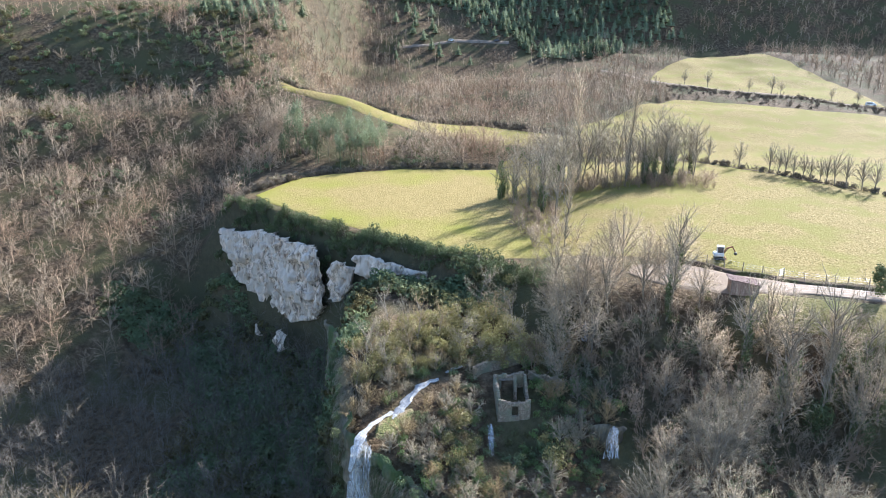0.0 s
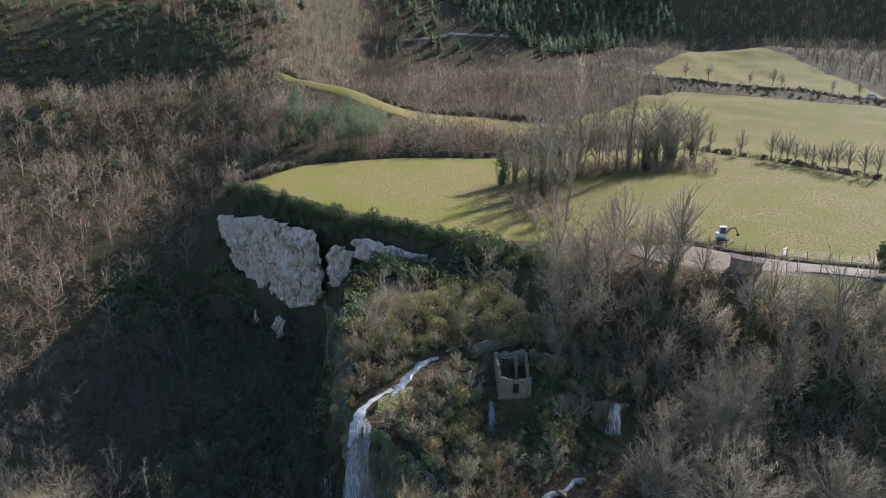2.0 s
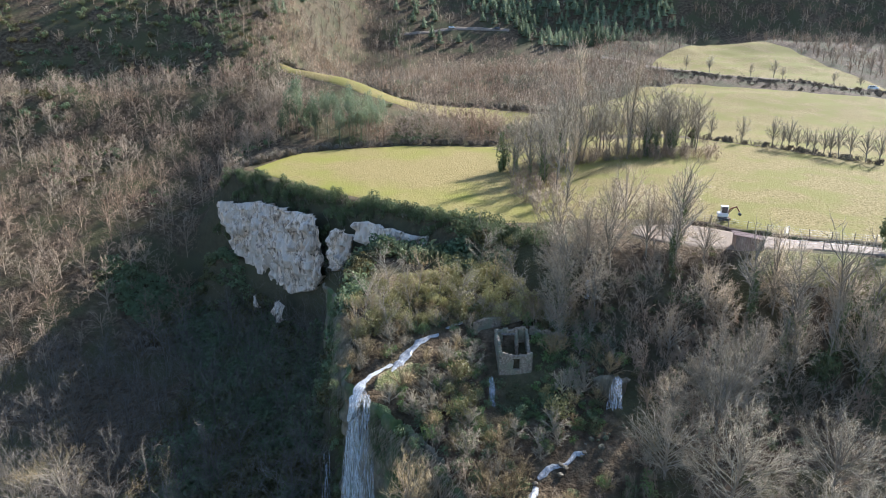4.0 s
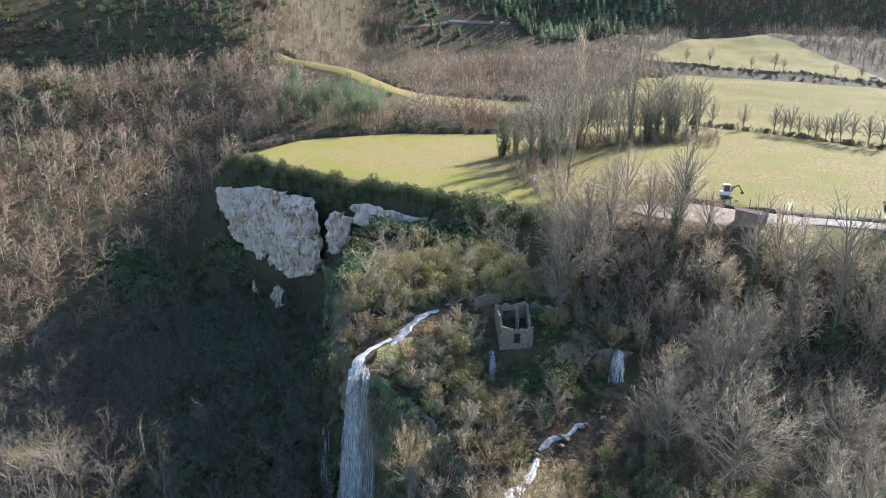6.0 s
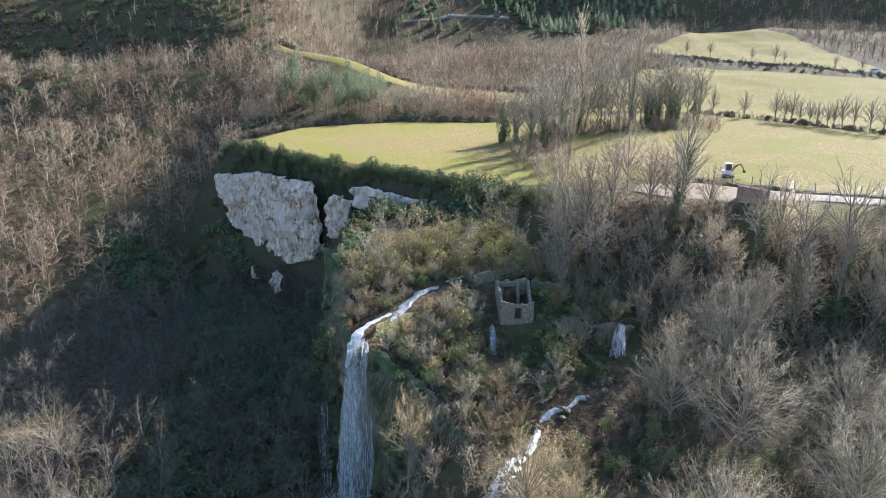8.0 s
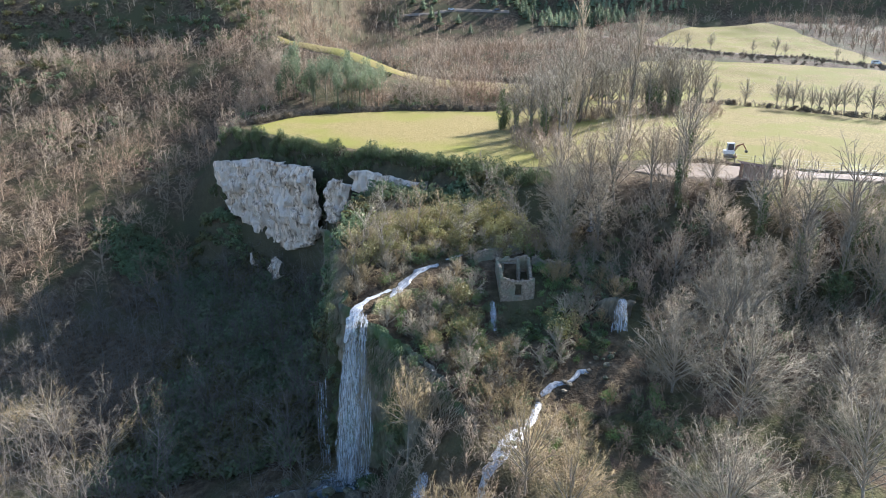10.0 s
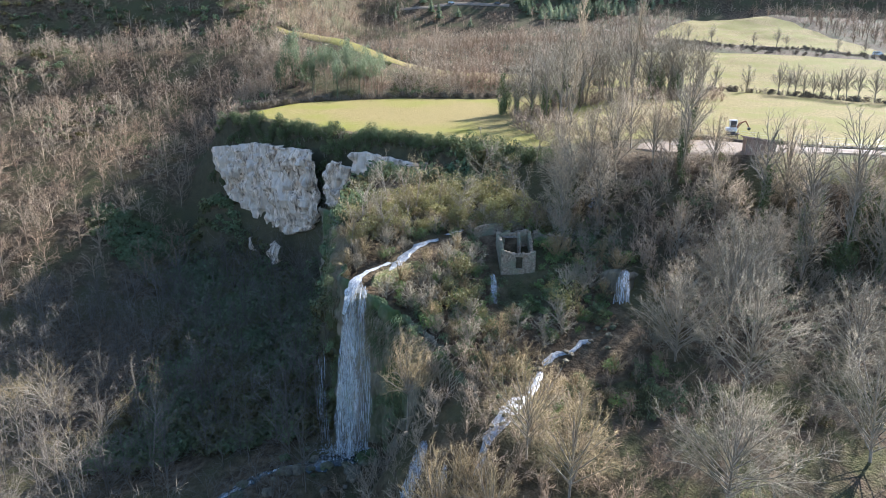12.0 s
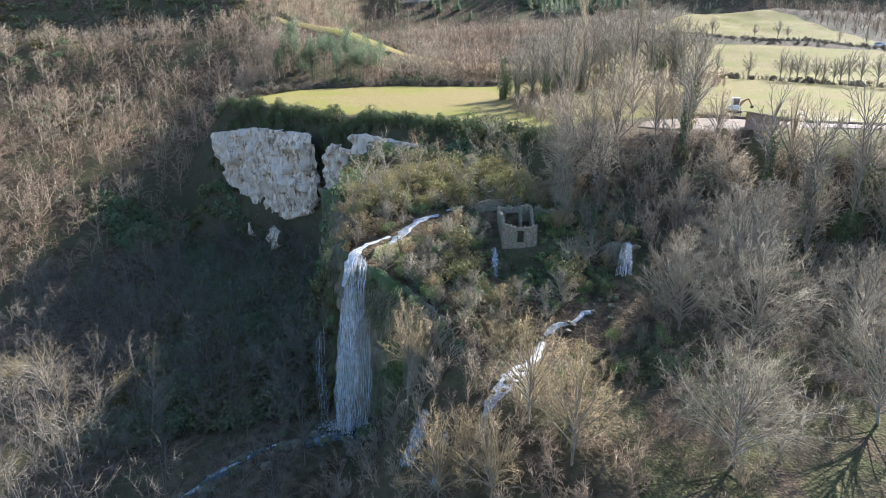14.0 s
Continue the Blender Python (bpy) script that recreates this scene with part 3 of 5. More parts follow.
WOOD_KINDS = [fuzz_tree(100 + k, 6.4 + 0.5 * k, 3.1 + 0.15 * k, 15, 15, 0.032) for k in range(6)]
GORGE_KINDS = [fuzz_tree(110 + k, 8.0 + 0.6 * k, 3.2 + 0.15 * k, 15, 13, 0.022) for k in range(5)]
FAR_KINDS = [fuzz_tree(120 + k, 6.2, 3.0, 8, 6, 0.06) for k in range(5)]
SCRUB_KINDS = []
for k in range(5):
    th, tw = grow(150 + k, 3.0, 0.06, [6, 5], spread=50, rise=0.1, stems=2, lean=30, twig=0.05, shrink=0.55, bare=0.1, coarse=True)
    SCRUB_KINDS.append(join([p for p in (tubes(th, 3) if th else None, twigs(tw)) if p]))
COVER_KINDS = [leaves(170 + k, 120, (0, 0, 0.9), (1.6, 1.6, 1.3), 0.46) for k in range(6)]
LOW_KINDS = [leaves(176 + k, 200, (0, 0, 0.9), (1.7, 1.7, 1.3), 0.3, lumps=10) for k in range(6)]
GREEN_KINDS = [leaves(160 + k, 230, (0, 0, 1.2), (1.7, 1.7, 1.5), 0.42) for k in range(5)]


def conifer(seed, height, n=8, per=6):
    """A trunk with whorls of drooping needle boughs, narrowing to the tip."""
    rng = np.random.default_rng(seed)
    m = n * per * 2
    t = rng.random(m) ** 1.25
    a = rng.random(m) * 6.283
    rad = height * 0.3 * (1 - t) ** 0.8 * rng.uniform(0.55, 1.1, m) + 0.12
    p = np.stack([np.cos(a) * rad, np.sin(a) * rad, height * (0.06 + 0.92 * t)], -1)
    out = np.stack([np.cos(a), np.sin(a), -0.35 + 0 * a], -1) + rng.normal(0, 0.25, (m, 3))
    side = np.cross(out, rng.normal(0, 1, (m, 3)))
    side /= np.linalg.norm(side, axis=1)[:, None]
    w = (0.35 + 0.75 * (1 - t))[:, None] * height / 8
    V = np.stack([p - out * w * 0.5 + side * w * 0.5, p - out * w * 0.5 - side * w * 0.5, p + out * w * 0.9], 1).reshape(-1, 3)
    core = tubes([[0, 0, height * 0.04, 0, 0, height * 0.97, height * 0.19, 0]], 6)
    return join([(V, np.arange(len(V)).reshape(-1, 3)), core])


PINE_KINDS = [conifer(180 + k, 7.0) for k in range(5)]

x, y = scatter((-240, -56, 140, 372), 6.0, 1)
ok = wooded(x, y) & ~((x < -92) & (y > 292) & (y < 372) & (ripple(x, y, 5, 30) > -0.6)) & ((x < -75) | (y > rim(x) + 6)) & (x > -0.78 * y - 14) & ~((x > -68) & (y < 222 + 0.4 * (x + 50))) & (x < -57) & (y > 147 + 0.5 * np.clip(x + 110, 0, 60)) & (ripple(x, y, 30, 31) > -0.8)
spread_out("hillside_wood", WOOD_KINDS, x[ok], y[ok], (0.5, 1.45), WOODS_TWIG, "bare winter wood on the west hillside, grey-brown twigs", "woodland", 11)
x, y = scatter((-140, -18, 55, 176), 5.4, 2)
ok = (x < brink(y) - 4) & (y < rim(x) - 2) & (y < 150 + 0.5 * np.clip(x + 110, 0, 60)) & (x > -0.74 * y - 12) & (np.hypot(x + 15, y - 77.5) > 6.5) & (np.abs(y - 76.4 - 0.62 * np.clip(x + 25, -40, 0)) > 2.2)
spread_out("gorge_wood", GORGE_KINDS, x[ok], y[ok], (0.8, 1.5), SHADE_TWIG, "bare trees filling the gorge, twigs coloured darker for its shade", "woodland", 12)
x, y = scatter((-75, 75, 222, 290), 4.4, 3)
ok = (y > 223 + 0.12 * np.clip(-30 - x, 0, 60)) & (x < 78) & (ripple(x, y, 20, 32) > -0.6) & (y < 260 - 0.45 * np.clip(x - 5, 0, 100) + 0.5 * np.clip(-48 - x, 0, 60)) & wooded(x, y)
spread_out("ridge_wood", WOOD_KINDS, x[ok], y[ok], (0.7, 1.4), WOODS_TWIG, "bare trees along the ridge behind the meadow", "woodland", 13)
x, y = scatter((-74, 60, 223, 262), 3.6, 31, 0.9)
ok = (ripple(x, y, 11, 43) > 0.12) & wooded(x, y)
spread_out("ridge_evergreens", COVER_KINDS, x[ok], y[ok], (0.6, 1.5), BOX, "dull green bushes among the bare ridge trees", "shrubbery", 32)
x, y = scatter((-250, 330, 285, 520), 8.2, 4)
ok = (np.abs(x) < 0.78 * y) & wooded(x, y) & (x < 118) & ((ripple(x, y, 45, 33) > -0.3) | (x > -95) & (y < 445)) & ~((x > -70) & (x < 62) & (y < 318 - 0.4 * (x + 66)))
spread_out("far_scrub", FAR_KINDS, x[ok], y[ok], (0.5, 1.15), WOODS_TWIG, "bare scrub scattered over the far slopes", "scrub", 14)
x, y = scatter((-150, -20, 315, 530), 5.4, 27, 0.9)
ok = wooded(x, y) & (x > -100 - 0.22 * (y - 320)) & (y > 322 - 0.4 * (x + 66)) & (x < -20 - 0.3 * np.clip(y - 440, 0, 200))
spread_out("slope_scrub", FAR_KINDS, x[ok], y[ok], (0.5, 1.05), BRAMBLE, "low brown scrub on the slope behind the ridge", "scrub", 28)
x, y = scatter((-40, 118, 284, 405), 5.6, 19)
ok = wooded(x, y) & (y > 322 - 0.5 * np.clip(x + 40, 0, 110)) & (x < 122) & (x > -42 + 0.3 * (y - 300)) & (ripple(x, y, 28, 38) > -0.7)
spread_out("valley_wood", FAR_KINDS + WOOD_KINDS[:2], x[ok], y[ok], (0.7, 1.35), WOODS_TWIG, "grey bare wood in the hollow behind the ridge", "woodland", 18)
x, y = scatter((-60, 250, 400, 660), 6.2, 5)
ok = (x < 0.78 * y) & (x < 175 + 0.35 * (y - 430)) & (y > np.interp(x, [-60, 0, 35, 60, 82, 160, 250], [520, 514, 478, 446, 434, 472, 505])) & (ripple(x, y, 70, 34) > -0.5)
x2, y2 = scatter((-128, -84, 345, 410), 6.4, 25, 0.8)
x3, y3 = scatter((-60, 40, 440, 520), 9.0, 26, 0.3)
x, y, ok = np.r_[x, x2, x3], np.r_[y, y2, y3], np.r_[ok, x2 < 0, y3 > 0]
spread_out("conifer_wood", PINE_KINDS, x[ok], y[ok], (0.8, 1.4), NEEDLES, "dark green conifers on the far hill", "woodland", 15)
x, y = scatter((112, 420, 340, 600), 7.6, 20)
ok = (x < 0.8 * y) & wooded(x, y) & ((x > 165 + 0.35 * (y - 430)) & (y > 330) | (x < 190) & (y > 405) & (y < 480)) & ~((x < 232) & (y < 380) & (x > 120))
spread_out("far_wood", FAR_KINDS, x[ok], y[ok], (0.8, 1.4), WOODS_TWIG, "bare brown woods on the far hill", "woodland", 21)
x, y = scatter((-58, -22, 223, 240), 4.2, 6, 0.85)
STAND_KINDS = [join([tubes([[0, 0, -0.4, 0, 0, 13, 0.16, 0.05]], 4), leaves(190 + k, 520, (0, 0, 9.2), (2.3, 2.3, 4.6), 0.42, lumps=16)]) for k in range(4)]
spread_out("pine_stand", STAND_KINDS, x, y, (0.75, 1.2), NEEDLES, "stand of green pines behind the meadow", "woodland", 16)
# Evergreens, made denser high on the west slope to stand in for its shade
x, y = scatter((-240, -70, 212, 360), 5.6, 10, 0.85)
ok = (x > -0.78 * y - 14) & wooded(x, y) & (ripple(x, y, 34, 37) > 0.25 - 1.0 * smooth(284, 306, y) * smooth(-85, -110, x))
spread_out("hillside_evergreens", COVER_KINDS, x[ok], y[ok], (0.9, 1.9), BOX, "evergreen patches on the upper hillside, thickened to imitate its shade belt", "shrubbery", 17)
# ---------------------------------------------------------------- crags
def along_line(line, n):
    p = np.array(line, float)
    d = np.r_[0, np.cumsum(np.linalg.norm(np.diff(p, axis=0), axis=1))]
    s = np.linspace(0, d[-1], n)
    return s, np.stack([np.interp(s, d, p[:, i]) for i in range(p.shape[1])], -1)


def crag(name, line, tops, bottoms, material, label, out=1.0, depth=2.0, cell=0.45, seed=1, bulge=0.0, kind="structure", rough=(1.6, 0.9, 0.45)):
    """A rock face along a line: tops and bottoms give its height at each point; it stands out to the camera's side."""
    full = [(x, y, t, b) for (x, y), t, b in zip(line, tops, bottoms)]
    length = along_line(line, 2)[0][-1]
    n = int(length / cell) + 2
    s, q = along_line(full, n)
    m = int(np.max(q[:, 2] - q[:, 3]) / cell) + 2
    tang = np.gradient(q[:, :2], axis=0)
    tang /= np.linalg.norm(tang, axis=1)[:, None]
    side = np.stack([tang[:, 1], -tang[:, 0]], -1)
    v = np.linspace(0, 1, m)[:, None]
    z = q[None, :, 3] + (q[None, :, 2] - q[None, :, 3]) * v
    sw = np.broadcast_to(s[None], z.shape)
    push = ripple(sw, z, 7.5, seed) * rough[0] + np.abs(ripple(sw, z * 0.55, 2.6, seed + 1)) * rough[1] + ripple(sw, z * 0.6, 1.1, seed + 2) * rough[2]
    push = push + np.abs(ripple(sw, z * 0.22, 0.75, seed + 8)) * rough[2] * 0.7 - np.clip(ripple(sw, z * 0.5, 0.9, seed + 9) - 0.45, 0, 1) * rough[2] * 1.6
    ledge = np.floor((z + ripple(sw, z, 6, seed + 3) * 1.4) / 2.3)
    push = push + lattice(ledge.astype(np.int64), np.floor(sw / 3.1 + 0.4 * ripple(sw, z, 5, seed + 4)).astype(np.int64), seed) * rough[1] * 0.5
    cave = np.clip(ripple(sw, z, 2.0, seed + 6) - 0.62, 0, 1) * 3.4
    push = push - cave + bulge * np.sin(np.pi * v) + out
    push[-1] -= depth * 0.3
    push[0] -= depth * 0.6
    x, y = q[None, :, 0] + side[None, :, 0] * push, q[None, :, 1] + side[None, :, 1] * push
    z = z + ripple(sw, z, 1.7, seed + 5) * 0.25
    V = np.stack([x, y, z], -1).reshape(-1, 3)
    return tagged(new(name, tri_mesh(name, V, grid_faces(m, n), material)), label, "cliff", kind=kind)


CLIFF_LINE = [(-64.3, 186.5), (-62.7, 182.5), (-60.6, 179.8), (-53.4, 174.0), (-47.4, 169.4), (-38.9, 161.4), (-32.6, 156.0), (-29.4, 153.6)]
crag("cliff", CLIFF_LINE, [34, 34.4, 34.8, 36.2, 36.8, 36.8, 36.8, 36.2], [26, 23.5, 20.5, 17, 14, 13.5, 16, 21], LIMESTONE, "pale grey limestone cliff face with ledges and small hollows", out=2.3, seed=40, bulge=0.8, cell=0.23, rough=(0.9, 1.5, 0.9))
crag("outcrop", [(-27.4, 151.6), (-25, 150.2), (-22, 148.6), (-19.8, 147.2)], [32.6, 35, 35, 33.5], [24, 23.5, 27.5, 29.5], LIMESTONE, "pale rock showing between cliff shrubs", out=3.4, seed=53, cell=0.34, rough=(1.1, 1.3, 0.8))
crag("outcrop", [(-18.6, 146.6), (-15.5, 144.4), (-12, 142.4), (-8, 140), (-3.5, 137.6), (-0.5, 136)], [37.6, 37.6, 37, 36.8, 36, 37], [32.4, 31.4, 31.2, 29.8, 29.4, 29.2], LIMESTONE, "pale rock band below the cliff brow", out=3.6, seed=57, cell=0.34, rough=(1.1, 1.3, 0.8))
crag("outcrop", [(-45, 158.2), (-43, 156.8), (-41.3, 155.6)], [11.6, 12.8, 11.4], [7.4, 6.6, 7.8], LIMESTONE, "small pale outcrop below the cliff", out=1.0, seed=47, cell=0.2, rough=(0.7, 1.2, 0.9))
crag("outcrop", [(-51.5, 162), (-50.2, 161)], [12.4, 12.6], [9.2, 8.8], LIMESTONE, "small pale outcrop below the cliff", out=1.0, seed=49, cell=0.2, rough=(0.6, 1.0, 0.8))
crag("tufa_wall", [(-24, 124), (-19, 112), (-15.6, 100), (-15, 90), (-14.4, 84), (-12.5, 81.2), (-8, 79.6), (-4.5, 77), (-1, 73), (3, 68), (8, 61), (14, 54)], [29, 29, 28.6, 28, 27, 26.4, 25.4, 24, 22, 20, 18, 16], [6, 4, 1, 0, -1, -1, -1, 1, 3, 5, 7, 8], TUFA, "mossy brown tufa wall under the waterfall lip", out=0.7, seed=60, bulge=0.3, rough=(0.9, 0.7, 0.35))

# ---------------------------------------------------------------- the waterfall and its streams
def ribbon(name, line, widths, material, label, category="stream", lift=0.25, n=60, m=11, on_land=True, wob=0.6):
    """Running water along a line of x, y (and z), with uneven banks."""
    s, q = along_line([(*p, w) for p, w in zip(line, widths)], n)
    tang = np.gradient(q[:, :2], axis=0)
    tang /= np.maximum(np.linalg.norm(tang, axis=1), 1e-6)[:, None]
    side = np.stack([tang[:, 1], -tang[:, 0]], -1)
    u = np.linspace(-1, 1, m)[:, None]
    half = q[None, :, -1] / 2 * (1 + wob * ripple(s[None] + 0 * u, np.sign(u) * 5, 0.8, 71))
    x, y = q[None, :, 0] + side[None, :, 0] * u * half, q[None, :, 1] + side[None, :, 1] * u * half
    z = (land(x, y) if on_land else q[None, :, 2] + 0 * u) + lift * (0.7 - 0.4 * u * u) + 0.07 * ripple(x, y, 0.45, 72)
    V = np.stack([x, y, z], -1).reshape(-1, 3)
    return tagged(new(name, tri_mesh(name, V, grid_faces(m, n), material, flat=False)), label, category)


waterfall = tagged(new("waterfall"), "tall white waterfall dropping from a tufa lip into a dark pool", "waterfall")


def curtain(name, layer, x_top, seed, throw):
    """One sheet of the fall: it arches off the lip and frays on its way down."""
    n, m = 46, 90
    u, v = np.meshgrid(np.linspace(0, 1, n), np.linspace(0, 1, m))
    drop = v ** 1.0 * 25.4
    left = np.interp(v, [0, 0.08, 0.27, 0.6, 1], [-11.9, -13.1, -14.1, -15.2, -15.8]) + x_top[0]
    right = np.interp(v, [0, 0.3, 0.7, 1], [-10.5, -10.1, -10.3, -11.4]) + x_top[1]
    x = left + (right - left) * u ** 1.15
    y = 81.2 - u * 1.1 - throw * np.sqrt(v) - layer * 0.35 + ripple(u * 14, v * 2.2, 1.0, seed) * 0.28 + ripple(u * 40, v * 6, 1.0, seed + 1) * 0.1
    x = x + ripple(v * 9, u * 3, 1.0, seed + 2) * 0.22
    z = 27.4 - 0.9 * (2 * np.abs(u - 0.35)) ** 2 - drop + 0.15 * ripple(u * 20, v * 4, 1.0, seed + 3)
    ob = new(name, tri_mesh(name, np.stack([x, y, z], -1).reshape(-1, 3), grid_faces(m, n), FALLING, flat=False))
    ob.parent = waterfall
    return ob


curtain("curtain", 0, (0, 0), 80, 2.4)
curtain("curtain", 1, (-0.1, -2.0), 84, 2.9)
ribbon("water_lip", [(-8.07, 87.6, 28), (-9.77, 86, 27.65), (-11.07, 84.4, 27.59), (-11.98, 82.6, 27.35), (-12.52, 81.2, 26.94), (-12.96, 80.2, 26.19), (-13.39, 79.6, 24.91), (-13.88, 79.2, 23.08)], [0.7, 1.0, 1.1, 1.3, 1.4, 1.4, 1.2, 0.7], FOAM, "white water bending over the lip", "waterfall", lift=0.15, n=30, on_land=False)
rng = np.random.default_rng(5)
rows = []
for i in range(90):
    u, v0 = rng.random(), rng.random() ** 1.5 * 0.8
    ln = rng.uniform(0.06, 0.25)
    for v in np.arange(v0, min(1, v0 + ln), 0.035):
        a, b = [(-12.6 + 2.3 * u - (3.0 - 2.2 * u) * math.sqrt(w) + 0.2 * math.sin(9 * w + i), 80.7 - u - 2.8 * math.sqrt(w), 27.2 - 25.2 * w) for w in (v, v + 0.035)]
        rows.append([*a, *b, 0.035, 0.05])
strands = new("veil", tri_mesh("veil", *tubes(rows, 3), FALLING))
strands.parent = waterfall
tagged(strands, kind="stuff")
spray_v = rng.normal(0, 1, (700, 3)) * [1.7, 1.1, 0.55] + [-14.6, 77.6, 2.2]
drops = np.concatenate([spray_v, spray_v + rng.normal(0, 0.1, (700, 3)) + [0, 0, 0.22]], 1)
spray = new("spray", tri_mesh("spray", *tubes(np.c_[drops, np.full(700, 0.09), np.zeros(700)], 3), FALLING))
spray.parent = waterfall
tagged(spray, kind="stuff")
thin_fall = tagged(new("side_trickle"), "thin side trickle beside the main waterfall", "waterfall")
rows = []
for i in range(12):
    x0 = -17.4 - 1.7 * rng.random()
    for v in np.arange(rng.random() * 0.5, 1, 0.06):
        rows.append([x0 + 0.1 * math.sin(8 * v), 83.4 - 0.6 * v, 17 - 16 * v, x0 + 0.1 * math.sin(8 * v + 0.5), 83.4 - 0.6 * (v + 0.06), 17 - 16 * (v + 0.06), 0.03, 0.03])
ob = new("veil", tri_mesh("veil", *tubes(rows, 3), FALLING))
ob.parent = thin_fall
tagged(ob, kind="stuff")

ribbon("upper_stream", [(3.4, 99.6), (1.6, 98.6), (0.4, 97.6)], [0.4, 0.9, 0.4], FOAM, "short white glimpse of the upper stream", n=20)
ribbon("upper_stream", [(-0.8, 96.0), (-2.2, 95.4), (-4.1, 94.1), (-5.2, 92.4), (-6.6, 90.2), (-8.07, 87.6)], [0.5, 1.0, 1.6, 1.3, 1.4, 1.0], FOAM, "white rushing stream above the waterfall lip", lift=0.35)
ribbon("plunge_pool", [(-10.5, 78.6), (-14, 77.4), (-18, 76.8), (-21, 76.4)], [3, 4.6, 3.6, 2.2], POOL, "dark plunge pool under the waterfall", "pool", lift=0.5)
for run, widths in (([(-21.6, 76.9), (-23, 76.6), (-24.6, 76.3)], [0.5, 1.2, 0.5]), ([(-27.4, 74.7), (-29, 73.8), (-31, 72.6)], [0.5, 1.1, 0.6]), ([(-33.2, 70.6), (-35, 69), (-36.6, 67.4)], [0.4, 0.9, 0.5]), ([(-40, 64), (-43, 61)], [0.5, 0.8])):
    ribbon("lower_stream", run, widths, FOAM, "foaming stretch of the stream leaving the pool", lift=0.3, n=24)
ribbon("stream_bed", [(-20, 77), (-24.9, 76.4), (-28, 74.5), (-31, 72.6), (-38, 66), (-50, 55)], [1.6, 1.7, 1.5, 1.7, 1.5, 1.8], POOL, "dark narrow stream between boulders", lift=0.16)
ribbon("terrace_stream", [(19.6, 73.9), (18.2, 73.7), (16.6, 72.3), (14.8, 72.2), (12.6, 70.6)], [0.3, 0.9, 0.5, 1.1, 0.4], FOAM, "white stream running over the tufa terrace", lift=0.35)
ribbon("cascade", [(12.2, 69.5), (11.5, 67.5), (8.7, 63.4), (5.6, 58.5), (3.4, 55.4)], [0.6, 1.0, 1.6, 1.8, 1.0], FOAM, "foaming cascade sliding down the mossy slope", "waterfall", lift=0.35)



def small_fall(top, foot, width, seed, label):
    """A short fall: two ragged sheets that arch off a ledge, with spray at the foot."""
    r = np.random.default_rng(seed)
    top, foot = np.array(top), np.array(foot)
    fall = tagged(new("small_waterfall"), label, "waterfall")
    for k in range(2):
        n, m = 18, 26
        u, v = np.meshgrid(np.linspace(-1, 1, n), np.linspace(0, 1, m))
        half = width * (0.42 + 0.25 * v) * (1 + 0.35 * ripple(np.sign(u) * 3, v * 6, 1.0, seed * 7 + k)) * (1 - 0.3 * k)
        x = top[0] + (foot[0] - top[0]) * v + u * half + 0.12 * ripple(v * 5, u * 2, 1.0, seed + k)
        y = top[1] + (foot[1] - top[1]) * v ** 0.6 - 0.25 * k + 0.16 * ripple(u * 4, v * 5, 1.0, seed + 30 + k) - 0.3 * u * u
        z = top[2] + (foot[2] - top[2]) * v ** 1.15 - 0.35 * np.abs(u) * (1 - v)
        ob = new("curtain", tri_mesh("curtain", np.stack([x, y, z], -1).reshape(-1, 3), grid_faces(m, n), FALLING, flat=False))
        ob.parent = fall
    rows = []
    for i in range(60):
        p = foot + r.normal(0, 1, 3) * [0.45 * width, 0.4, 0.12]
        rows.append([*p, *(p + r.normal(0, 0.12, 3) + [0, 0, 0.1]), 0.07, 0.03])
    ob = tagged(new("spray", tri_mesh("spray", *tubes(rows, 3), FALLING)), kind="stuff")
    ob.parent = fall
    return fall


for (ax, ay), (bx, by), wd, sd in (((-2.2, 62.4), (-4.2, 58.8), 1.4, 4), ((0.2, 58.8), (-1.0, 55.2), 0.8, 5), ((11.6, 68.6), (10.4, 66.2), 1.0, 6)):
    small_fall((ax, ay, float(land(ax, ay)) + 0.5), (bx, by, float(land(bx, by)) + 0.3), wd, sd, "short white cascade between bushes")
crag("tufa_boss", [(22.6, 86.2), (23.4, 83.6), (25.4, 82.4), (27.4, 83.4), (28.4, 86)], [26.5, 28.2, 28.4, 28, 26], [19, 19, 19.5, 20, 21], TUFA, "brown tufa boss behind the grey water curtain", out=0.2, seed=66, cell=0.4, rough=(0.5, 0.6, 0.3))
small_fall((25.8, 82.4, 28.7), (24.8, 80.4, 20.9), 1.9, 1, "grey water curtain over a small tufa step")
small_fall((26.0, 105.2, 36.4), (25.6, 103.6, 33.2), 0.8, 2, "small white fall high among the trees")
small_fall((7.5, 86.4, 26.8), (7.2, 83.2, 22.9), 0.9, 3, "thin white cascade beside the ruined mill wall")

# boulders round the plunge pool
def boulder(seed, size):
    r = np.random.default_rng(seed)
    bm = bmesh.new()
    bmesh.ops.create_icosphere(bm, subdivisions=2, radius=1)
    for v in bm.verts:
        k = 1 + 0.28 * noise.noise(v.co * 1.3 + Vector((seed, 0, 0))) + 0.12 * noise.noise(v.co * 3.1 + Vector((0, seed, 0)))
        v.co = Vector((v.co.x * size[0], v.co.y * size[1], v.co.z * size[2])) * k
    me = bpy.data.meshes.new("boulder")
    bm.to_mesh(me)
    bm.free()
    me.materials.append(TUFA)
    return me


